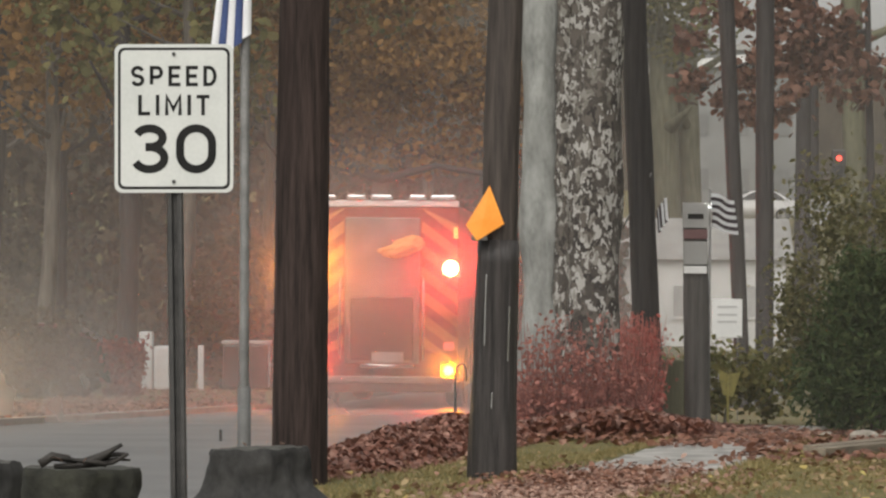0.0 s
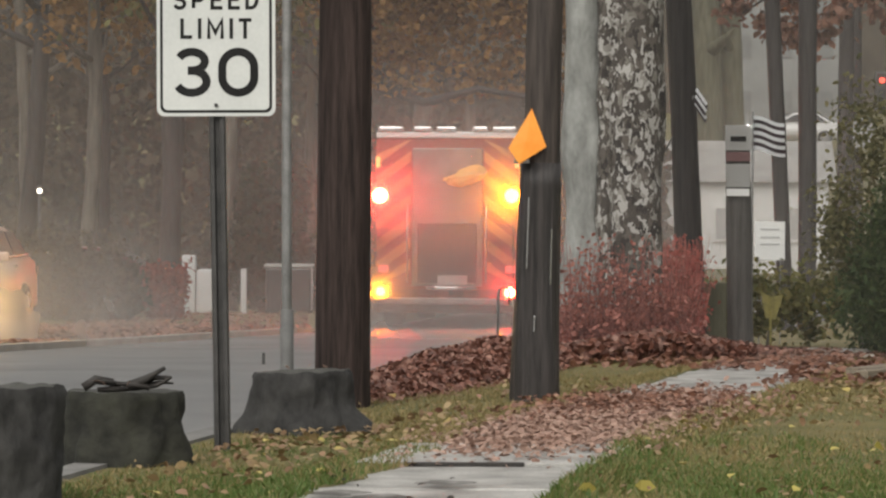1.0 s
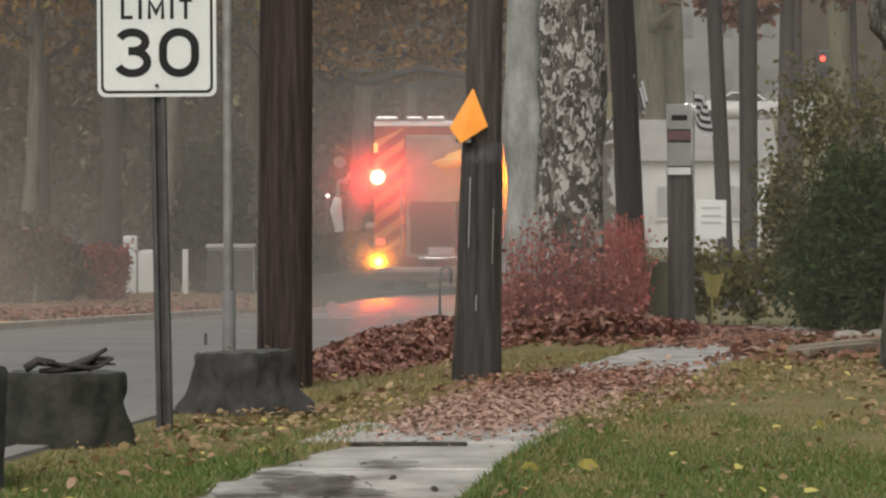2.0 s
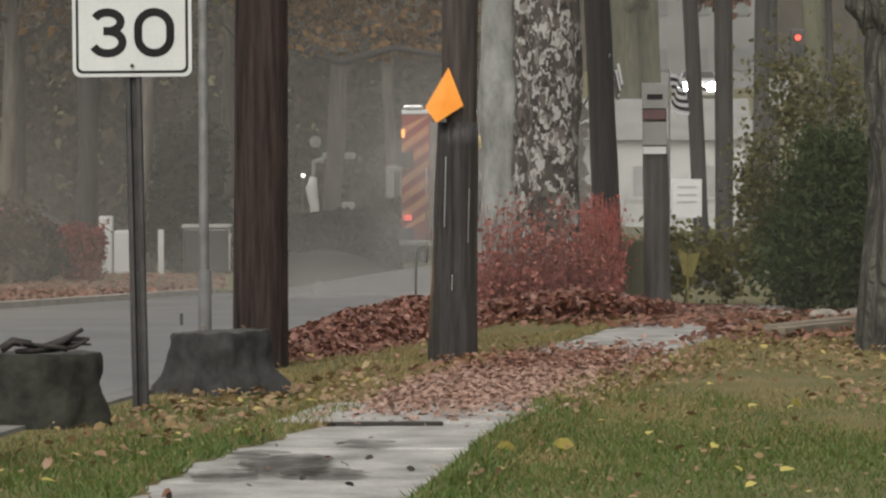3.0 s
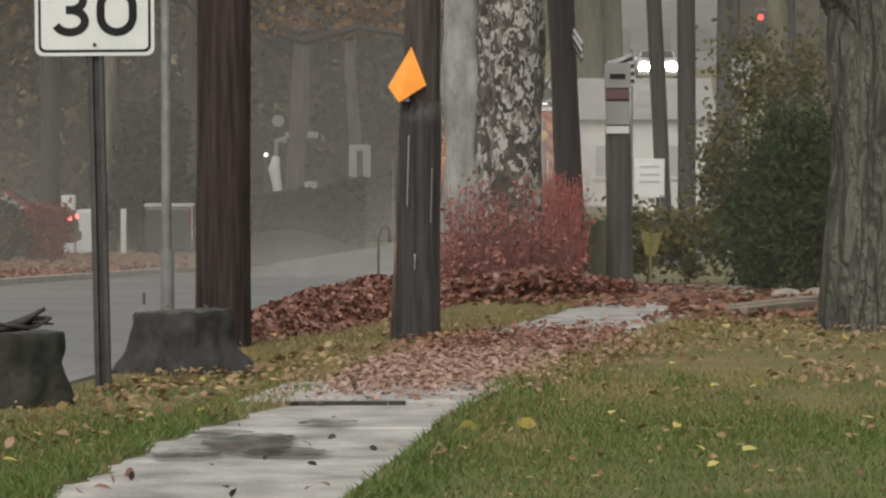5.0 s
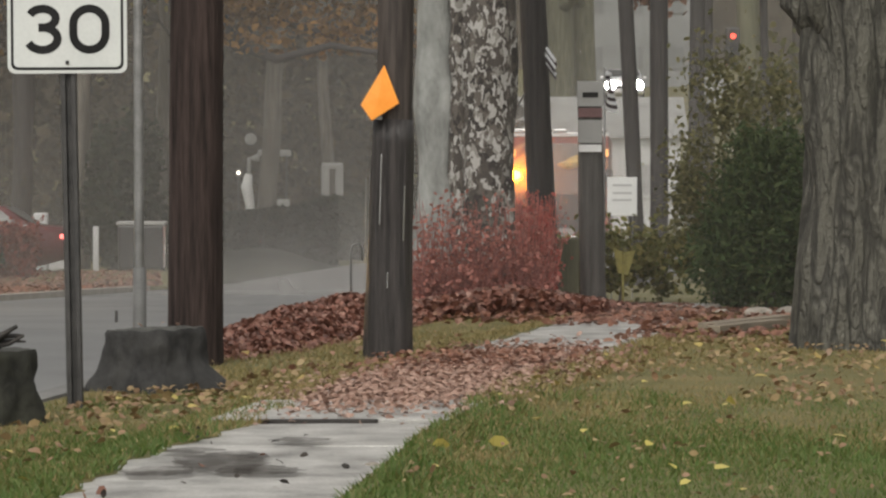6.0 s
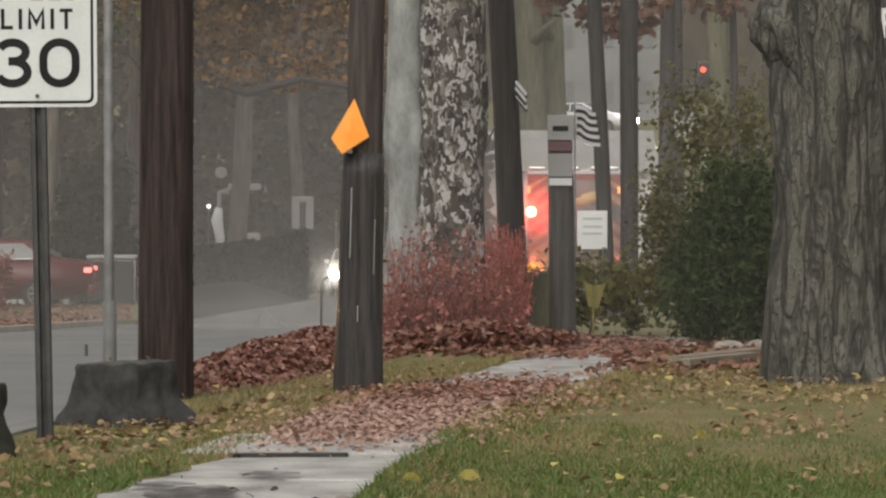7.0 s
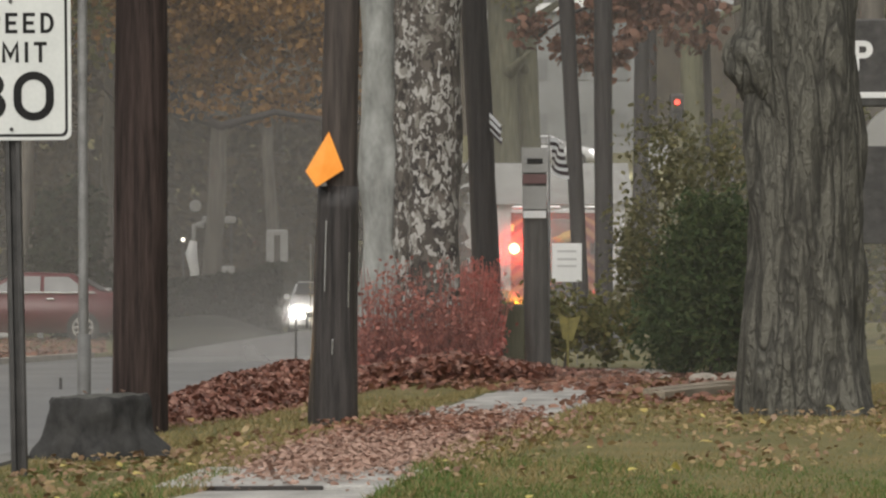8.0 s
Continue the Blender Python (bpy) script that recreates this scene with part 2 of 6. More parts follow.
AUTUMN = leafy("autumn_brown_leaves", [(0.10, 0.055, 0.02), (0.22, 0.12, 0.04), (0.32, 0.175, 0.06), (0.14, 0.08, 0.04)], 0.7, 0.35)
RUSSET = leafy("russet_leaves", [(0.07, 0.03, 0.02), (0.14, 0.06, 0.036), (0.23, 0.115, 0.075), (0.10, 0.042, 0.028)], 0.7, 0.3)
HEDGE = leafy("hedge_leaves", [(0.014, 0.018, 0.012), (0.026, 0.032, 0.02), (0.036, 0.04, 0.026)], 0.8, 0.1)
LAMP_RED = glowing("red_warning_lens", (1.0, 0.022, 0.010), 620.0)
LAMP_AMBER = glowing("amber_warning_lens", (1.0, 0.24, 0.004), 480.0)
LAMP_WHITE = glowing("headlamp_lens", (1.0, 0.97, 0.92), 120.0)
LAMP_FAR = glowing("distant_headlamp_lens", (0.95, 0.98, 1.0), 220.0)
LAMP_WARM = glowing("warm_headlamp_lens", (1.0, 0.62, 0.24), 200.0)
LAMP_TAIL = glowing("tail_lamp_lens", (1.0, 0.16, 0.14), 1.6)
RED_BRIGHT = leafy("bright_red_shrub_leaves", [(0.48, 0.09, 0.07), (0.62, 0.20, 0.16), (0.36, 0.06, 0.05)], 0.6, 0.4)
RED_TWIG = material("red_brown_twigs", (0.14, 0.05, 0.042), (0.29, 0.105, 0.088), 0.7, 20, bump=0)
PINK_TWIG = material("bright_red_twigs", (0.40, 0.10, 0.08), (0.62, 0.22, 0.18), 0.7, 20, bump=0)
DULL_RED = leafy("dull_red_leaves", [(0.13, 0.032, 0.028), (0.20, 0.05, 0.042), (0.26, 0.075, 0.06)], 0.8, 0.25)
CRUMB = leafy("dark_leaf_bits", [(0.012, 0.010, 0.008), (0.03, 0.022, 0.016)], 0.6, 0.0)
POST_WOOD = material("grey_weathered_post", (0.05, 0.047, 0.044), (0.11, 0.103, 0.097), 0.85, 5, (6, 6, 0.35), 0.5, 24)
BRUSH_DIM = leafy("dull_olive_brush", [(0.04, 0.036, 0.022), (0.07, 0.06, 0.036), (0.10, 0.08, 0.05)], 0.9, 0.3)
BRUSH = leafy("bare_brown_undergrowth", [(0.028, 0.022, 0.016), (0.056, 0.044, 0.029), (0.09, 0.068, 0.042), (0.04, 0.034, 0.024)], 0.9, 0.3)
PLATE_RED = material("faded_red_plate", (0.12, 0.06, 0.06), (0.18, 0.09, 0.09), 0.6, 5, bump=0)
BEIGE_CAR = material("pale_beige_car_paint", (0.36, 0.27, 0.23), (0.44, 0.33, 0.28), 0.3, 2, bump=0)
LAMP_MARKER = glowing("amber_marker_lens", (1.0, 0.42, 0.12), 1.0)
LAMP_TAIL_DIM = glowing("dim_tail_lens", (0.9, 0.14, 0.12), 0.6)
LAMP_SIGNAL = glowing("red_signal_lens", (1.0, 0.07, 0.045), 1.6)
LAMP_GLOBE = glowing("lamp_globe", (1.0, 0.93, 0.8), 2.5)
MISTED = material("misted_car_window", (0.06, 0.06, 0.062), (0.11, 0.11, 0.11), 0.35, 3, bump=0)


for dull in (EVERGREEN, OLIVE, OLIVE_DIM, HEDGE, DULL_RED, AUTUMN):
    dull.node_tree.nodes["Principled BSDF"].inputs["Specular IOR Level"].default_value = 0.15


# ---- building helpers ----
def solid(name, bm, mat, label="", category="", group="", kind="", smooth=True):
    me = bpy.data.meshes.new(name)
    bm.to_mesh(me)
    bm.free()
    for m in (mat if isinstance(mat, (list, tuple)) else [mat]):
        me.materials.append(m)
    if smooth:
        me.shade_smooth()
    return tagged(new(name, me), label, category, group, kind)


def part(name, bm, mat, parent, label="", smooth=False, kind=""):
    ob = solid(name, bm, mat, label, kind=kind, smooth=smooth)
    ob.parent = parent
    return ob


def raw(name, verts, faces, mat, label="", category="", kind="", group="", parent=None, smooth=False):
    me = bpy.data.meshes.new(name)
    me.from_pydata(verts, [], faces)
    me.materials.append(mat)
    if smooth:
        me.shade_smooth()
    ob = tagged(new(name, me), label, category, group, kind)
    ob.parent = parent
    return ob


def thing(name, m, label, category, group=""):
    ob = tagged(new(name), label, category, group)
    ob.empty_display_size = 0.1
    ob.matrix_basis = m
    return ob


def box(size, at=(0, 0, 0), bevel=0.0, turn=(0, 0, 0), seg=2, bm=None):
    b = bmesh.new()
    bmesh.ops.create_cube(b, size=1.0, matrix=Matrix.Diagonal((*size, 1)))
    if bevel:
        bmesh.ops.bevel(b, geom=b.edges[:], offset=bevel, segments=seg, affect="EDGES", profile=0.6)
    bmesh.ops.transform(b, matrix=pose(*at, *turn), verts=b.verts)
    return b if bm is None else merged(bm, b)


def merged(a, b):
    me = bpy.data.meshes.new("tmp")
    b.to_mesh(me)
    b.free()
    a.from_mesh(me)
    bpy.data.meshes.remove(me)
    return a


def disc(r, depth, at=(0, 0, 0), turn=(0, 0, 0), seg=24, r2=None, bevel=0.0):
    b = bmesh.new()
    bmesh.ops.create_cone(b, cap_ends=True, segments=seg, radius1=r, radius2=r if r2 is None else r2, depth=depth)
    if bevel:
        bmesh.ops.bevel(b, geom=[e for e in b.edges if len(e.link_faces) == 2 and e.calc_face_angle() > 0.9], offset=bevel, segments=2, affect="EDGES")
    bmesh.ops.transform(b, matrix=pose(*at, *turn), verts=b.verts)
    return b


def tube(path, seg=20, rough=0.0, fine=5.0, flutes=0, bm=None, cap=True, tall=0.35, seed=0.0):
    """A round stem through (x, y, z, radius) stations, with an uneven skin."""
    b = bm or bmesh.new()
    pts = [Vector(p[:3]) for p in path]
    last = None
    for i, p in enumerate(path):
        d = (pts[min(i + 1, len(pts) - 1)] - pts[max(i - 1, 0)]).normalized()
        side = d.cross(Vector((0, 1, 0)))
        side = side.normalized() if side.length > 0.05 else Vector((1, 0, 0))
        up = side.cross(d).normalized()
        ring = []
        for k in range(seg):
            a = 2 * math.pi * k / seg
            n = side * math.cos(a) + up * math.sin(a)
            q = pts[i] + n * p[3]
            r = p[3]
            if rough:
                r += rough * noise.noise(Vector((q.x * fine, q.y * fine, q.z * fine * tall)) + Vector((seed, seed, seed)))
                r += rough * 0.5 * noise.noise(Vector((q.x * fine * 3, q.y * fine * 3, q.z * fine * tall * 2)))
            if flutes:
                r += p[3] * 0.05 * math.sin(a * flutes + p[2] * 0.8)
            ring.append(b.verts.new(pts[i] + n * r))
        if last:
            for k in range(seg):
                b.faces.new((last[k], last[(k + 1) % seg], ring[(k + 1) % seg], ring[k]))
        elif cap:
            b.faces.new(ring[::-1])
        last = ring
    if cap:
        b.faces.new(last)
    return b


def stations(base, top, r0, r1, n, flare=0.0, bend=0.0, reach=0.5):
    out = []
    for i in range(n):
        t = i / (n - 1)
        z = base[2] + (top[2] - base[2]) * t
        r = r0 + (r1 - r0) * t + flare * math.exp(-(z - base[2]) / reach)
        out.append((base[0] + (top[0] - base[0]) * t + bend * math.sin(math.pi * t), base[1] + (top[1] - base[1]) * t, z, r))
    return out


def leaves(name, centres, size, mat, label="", category="", kind="", parent=None, flat=0.0, seed=1, long=1.5, fold=0.25):
    """Many small folded leaves, one island each. flat: 1 lies on the ground."""
    rng = np.random.default_rng(seed)
    n = len(centres)
    c = np.asarray(centres, float)
    s = size * rng.uniform(0.55, 1.3, n)
    a = rng.normal(size=(n, 3))
    a[:, 2] *= 1 - flat
    a /= np.linalg.norm(a, axis=1)[:, None]
    h = rng.normal(size=(n, 3))
    h[:, 2] *= 1 - flat
    b = np.cross(a, h)
    up = np.where(np.abs(b[:, 2:3]) > 0, np.sign(b[:, 2:3]), 1)
    nrm = b * up
    nrm /= np.linalg.norm(nrm, axis=1)[:, None]
    w = np.cross(nrm, a)
    s = s[:, None]
    bow = nrm * s * fold
    v = np.stack([c - a * s * long * 0.5, c - a * s * long * 0.18 + w * s * 0.42 + bow * 0.7, c + a * s * long * 0.2 + w * s * 0.38 + bow, c + a * s * long * 0.5 + bow * 0.3, c + a * s * long * 0.2 - w * s * 0.38 + bow, c - a * s * long * 0.18 - w * s * 0.42 + bow * 0.7], 1).reshape(-1, 3)
    i = np.arange(n)[:, None] * 6
    f = np.concatenate([i + np.array([[0, 1, 5]]), i + np.array([[1, 2, 5]]), i + np.array([[2, 4, 5]]), i + np.array([[2, 3, 4]])], 1).reshape(-1, 3)
    return raw(name, v.tolist(), f.tolist(), mat, label, category, kind, parent=parent)


def cloud(n, centre, radii, seed, hollow=0.0, clumps=0, spread=0.3):
    """Points of a ragged crown: in clumps, with gaps."""
    rng = np.random.default_rng(seed)
    d = rng.normal(size=(clumps or n, 3))
    d /= np.linalg.norm(d, axis=1)[:, None]
    d *= (hollow + (1 - hollow) * rng.uniform(0, 1, (len(d), 1)) ** 0.5)
    if clumps:
        k = rng.integers(0, clumps, n)
        d = d[k] + rng.normal(size=(n, 3)) * spread * rng.uniform(0.5, 1.2, (clumps, 1))[k]
    return np.asarray(centre) + d * np.asarray(radii)


# ---- the ground ----
def kerb(y):
    return -1.78 + 0.15 * (y - 19.9)


PROFILE = ((24, 30, 45, 61, 77, 99, 128, 165, 270), (0.0, -0.10, -0.50, -0.90, -1.02, -1.80, -2.3, 3.25, 7.0))


def height(y):
    """The road dips away downhill and climbs again beyond the bend."""
    return float(np.interp(y, *PROFILE))


ROAD_W = 7.5


def ground():
    us = [-400, -200, -100, -60, -40, -25, -16, -12, -ROAD_W - 1.6, -ROAD_W - 0.9, -ROAD_W - 0.2, -ROAD_W - 0.19, -6, -3, -0.21, -0.2, 0.3, 0.8, 1.4, 2, 3, 4, 6, 8, 11, 15, 25, 40, 60, 100, 200, 400]
    ys = [-60, -30, -10, 0, 5, 9] + [10 + i * 0.5 for i in range(60)] + [40 + 3 * i for i in range(28)] + [125 + 15 * i for i in range(8)] + [260, 340, 500, 800, 1400, 2500]
    verts, faces = [], []
    for y in ys:
        for u in us:
            road = -ROAD_W - 0.195 < u < -0.205
            z = height(y) - ((0.3 if 60 < y < 124 else 0.07) if u < -ROAD_W - 0.1 else 0) + (-0.3 if road and y < 128 else 0.0 if road else 0.03 * noise.noise(Vector((u * 0.7, y * 0.4, 0))) * (1 if u > 0.5 else 0.4))
            verts.append((kerb(y) + u, y, z))
    w = len(us)
    for j in range(len(ys) - 1):
        for i in range(w - 1):
            faces.append((j * w + i, j * w + i + 1, (j + 1) * w + i + 1, (j + 1) * w + i))
    raw("ground", verts, faces, SOIL, "damp lawn and verge strewn with leaves", "ground", "structure", smooth=True)


def road():
    ys = [-60, -20] + [2 * i for i in range(0, 64)]
    us = [-ROAD_W - 0.05, -ROAD_W * 0.75, -ROAD_W / 2, -ROAD_W / 4, -0.05]
    verts = [(kerb(y) + u, y, height(y) - 0.12 + 0.04 * (1 - abs(2 * u / ROAD_W + 1))) for y in ys for u in us]
    n = len(us)
    faces = [(j * n + i, j * n + i + 1, (j + 1) * n + i + 1, (j + 1) * n + i) for j in range(len(ys) - 1) for i in range(n - 1)]
    raw("road", verts, faces, ASPHALT, "wet grey asphalt road running downhill", "road", "structure", smooth=True)
    for name, u0, u1 in (("kerb_near", -0.2, 0.0), ("kerb_far", -ROAD_W - 0.2, -ROAD_W)):
        verts, faces = [], []
        ks = [-40 + 3 * i for i in range(56 if u0 > -1 else 33)]
        for y in ks:
            z = height(y)
            lip = 0.02 if u0 > -1 else -0.04
            for u, dz in ((u0, -0.3), (u0, lip), (u1 - 0.03 if u0 > -1 else u1, lip), (u1, -0.3)):
                verts.append((kerb(y) + u, y, z + dz))
        for j in range(len(ks) - 1):
            for i in range(3):
                faces.append((j * 4 + i, j * 4 + i + 1, j * 4 + 5 + i, j * 4 + 4 + i))
        raw(name, verts, faces, KERB if u0 > -1 else KERB_PALE, "worn concrete kerb beside the road", "kerb", "structure")


def rise(x, y):
    """The side road's mouth is level; its bank climbs to a crest below the hedge."""
    crest = -1.75 + 0.55 * max(0.0, min(1.0, (x + 5.1) / 3.2))
    q = max(0.0, min(1.0, (y - 76.0) / 29.0)) ** 1.2
    w = max(0.0, min(1.0, (-0.0175 * y - x) / 2.6))
    q *= w * w * (3 - 2 * w)
    base = height(y) - 0.105 - 0.15 * max(0.0, min(1.0, (y - 63.0) / 5.0))
    return base + (crest - base) * q


def driveway():
    ys = [56 + 2 * i for i in range(26)]
    verts, n = [], 22
    for y in ys:
        x0, x1 = -0.064 * y, kerb(y) - ROAD_W + 0.1
        for i in range(n):
            x = x0 + (x1 - x0) * i / (n - 1)
            verts.append((x, y, rise(x, y) + 0.015 * noise.noise(Vector((x * 0.5, y * 0.2, 0)))))
    for i in range(n):
        x, y, z = verts[len(ys) * n - n + i]
        verts.append((x, y + 1.2, height(y) - 0.6))
    faces = [(j * n + i, j * n + i + 1, (j + 1) * n + i + 1, (j + 1) * n + i) for j in range(len(ys)) for i in range(n - 1)]
    raw("side_road", verts, faces, OLD_ASPHALT, "wet grey-green side road mouth and bank in mist", "road", "structure", smooth=True)


def walk_mid(y):
    return float(np.interp(y, (0, 13.45, 16.4, 18.0, 20.6, 22.1, 23.9, 26.0, 27.6, 40.0), (-2.26, -0.857, -0.535, -0.28, 0.14, 0.52, 0.93, 1.28, 1.52, 3.5)))


def sidewalk():
    side = tagged(new("pavement"), "cracked wet concrete sidewalk half covered in leaves", "sidewalk", kind="structure")
    y, k = 8.52, 0
    while y < 36:
        ln = 1.28
        m = (walk_mid(y + ln) - walk_mid(y)) / ln
        b = box((1.14 if y < 21 else 1.0, ln - 0.014, 0.1), bevel=0.005, seg=1)
        for v in b.verts:
            v.co.x += m * v.co.y
        m2 = pose(walk_mid(y + ln / 2), y + ln / 2, height(y + ln / 2) - 0.018 + random.uniform(-0.002, 0.003) + (0.022 if k == 7 else 0), random.uniform(-0.1, 0.1), random.uniform(-0.3, 0.3), 0)
        bmesh.ops.transform(b, matrix=m2, verts=b.verts)
        part("slab", b, CONCRETE, side)
        y += ln
        k += 1


def joint_dirt():
    b = box((0.56, 0.022, 0.024), (-0.40, 17.475, 0.044), 0.006, (0, 0, 3))
    solid("joint_dirt", b, LOG, "dark dirt packed in a lifted sidewalk joint", "dirt", kind="structure", smooth=False)


def damp_stain():
    """Water lying thin and dark on the slabs."""
    film = misty("damp_film", (0.085, 0.076, 0.068), 0.5, 7.0, (1, 0.5, 1), 0.38, 0.6, seed=1.0)
    for k, (x, y, w, h) in enumerate(((-0.73, 15.25, 0.21, 0.42), (-0.58, 14.85, 0.2, 0.2), (-0.99, 14.75, 0.16, 0.22), (-0.9, 15.75, 0.12, 0.16), (-0.45, 16.3, 0.14, 0.12))):
        b = bmesh.new()
        ring = []
        for i in range(40):
            a = 2 * math.pi * i / 40
            d = Vector((math.cos(a), math.sin(a), k * 4.0))
            r = 1 + 0.5 * noise.noise(d * 1.3) + 0.25 * noise.noise(d * 4.0)
            ring.append(b.verts.new((w * r * d.x, h * r * d.y, 0.0)))
        b.faces.new(ring)
        ob = solid("damp_stain", b, film, "dark damp stain on the concrete sidewalk", "stain", kind="structure")
        ob.location = (x, y, 0.046 + 0.002 * k)


def creep(y):
    """How far the verge has crept over the walk from the road side."""
    return np.interp(y, (12.0, 14.0, 15.5, 17.3, 19.0, 22.0), (0.10, 0.09, 0.10, 0.26, 0.20, 0.05)) + 0.03 * np.sin(y * 7.3) + 0.02 * np.sin(y * 17.0)


def walk_edge():
    """Soil and turf crept over both edges of the walk."""
    ys = [12.6 + 0.045 * i for i in range(300)]
    for label, side in (("verge soil crept over the sidewalk edge", -1), ("lawn turf crept over the sidewalk edge", 1)):
        verts = []
        for y in ys:
            over = float(creep(y)) if side < 0 else lap(y)
            over += 0.035 * noise.noise(Vector((y * 5.0, side * 9.0, 0))) + 0.02 * noise.noise(Vector((y * 16.0, side * 5.0, 0)))
            x0 = walk_mid(y) + side * 0.74
            for q, z in ((0.0, -0.05), (0.5, 0.05), (1.0, 0.03)):
                verts.append((x0 - side * (0.17 + max(0.0, over)) * q, y, height(y) + z))
        faces = [(j * 3 + i, j * 3 + i + 1, (j + 1) * 3 + i + 1, (j + 1) * 3 + i) for j in range(len(ys) - 1) for i in range(2)]
        raw("verge_edge", verts, faces, SOIL, label, "ground", "structure", smooth=True)


def lap(y):
    """How far the lawn has crept over the walk."""
    return float(np.interp(y, (12.6, 15.0, 17.5, 20.0, 22.5, 26.0), (-0.03, -0.02, 0.03, 0.16, 0.14, 0.06)))


def in_walk(x, y, m=0.0):
    off = x - np.array([walk_mid(v) for v in y])
    return (off > creep(y) - 0.6 - m) & (off < 0.6 - np.array([lap(v) for v in y]) + m)


def lawn():
    rng = np.random.default_rng(5)
    for name, mat, n, lo, hi, label in (("grass", GRASS, 190000, 0.022, 0.052, "short wet green lawn grass"), ("dry_grass", GRASS_DRY, 150000, 0.018, 0.042, "yellowed verge grass among leaf litter")):
        y = 12.0 + 20 * rng.uniform(0, 1, n) ** 1.3
        x0, x1 = np.maximum(kerb(y) + 0.05, -0.16 * y), 0.16 * y + 0.2
        x = x0 + rng.uniform(0, 1, n) * (x1 - x0)
        patch = np.array([(1.3 * noise.noise(Vector((a * 1.3, b * 0.5, 3.0))) + 0.5 * noise.noise(Vector((a * 4, b * 1.6, 8.0)))) for a, b in zip(x, y)])
        dry = patch * 0.8 + 0.27 * (y - 17.0) - np.where(x > np.array([walk_mid(v) for v in y]), 0.15, -0.1)
        keep = (dry < rng.normal(0.25, 0.25, n)) if mat is GRASS else (dry > rng.normal(-0.35, 0.25, n))
        keep &= ~in_walk(x, y, -0.02)
        x, y = x[keep], y[keep]
        off = x - np.array([walk_mid(v) for v in y])
        z = np.array([height(v) for v in y]) - 0.012 + 0.052 * np.clip((0.88 - np.abs(off)) / 0.25, 0, 1)
        n = len(x)
        h, a = rng.uniform(lo, hi, n), rng.uniform(0, 6.28, n)
        dx, dy = np.cos(a) * 0.006, np.sin(a) * 0.006
        lean = rng.normal(0, 0.022, (n, 2))
        v = np.stack([np.stack([x - dx, y - dy, z], 1), np.stack([x + dx, y + dy, z], 1), np.stack([x + lean[:, 0], y + lean[:, 1], z + h], 1)], 1).reshape(-1, 3)
        raw(name, v.tolist(), np.arange(3 * n).reshape(-1, 3).tolist(), mat, label, "grass", "stuff")


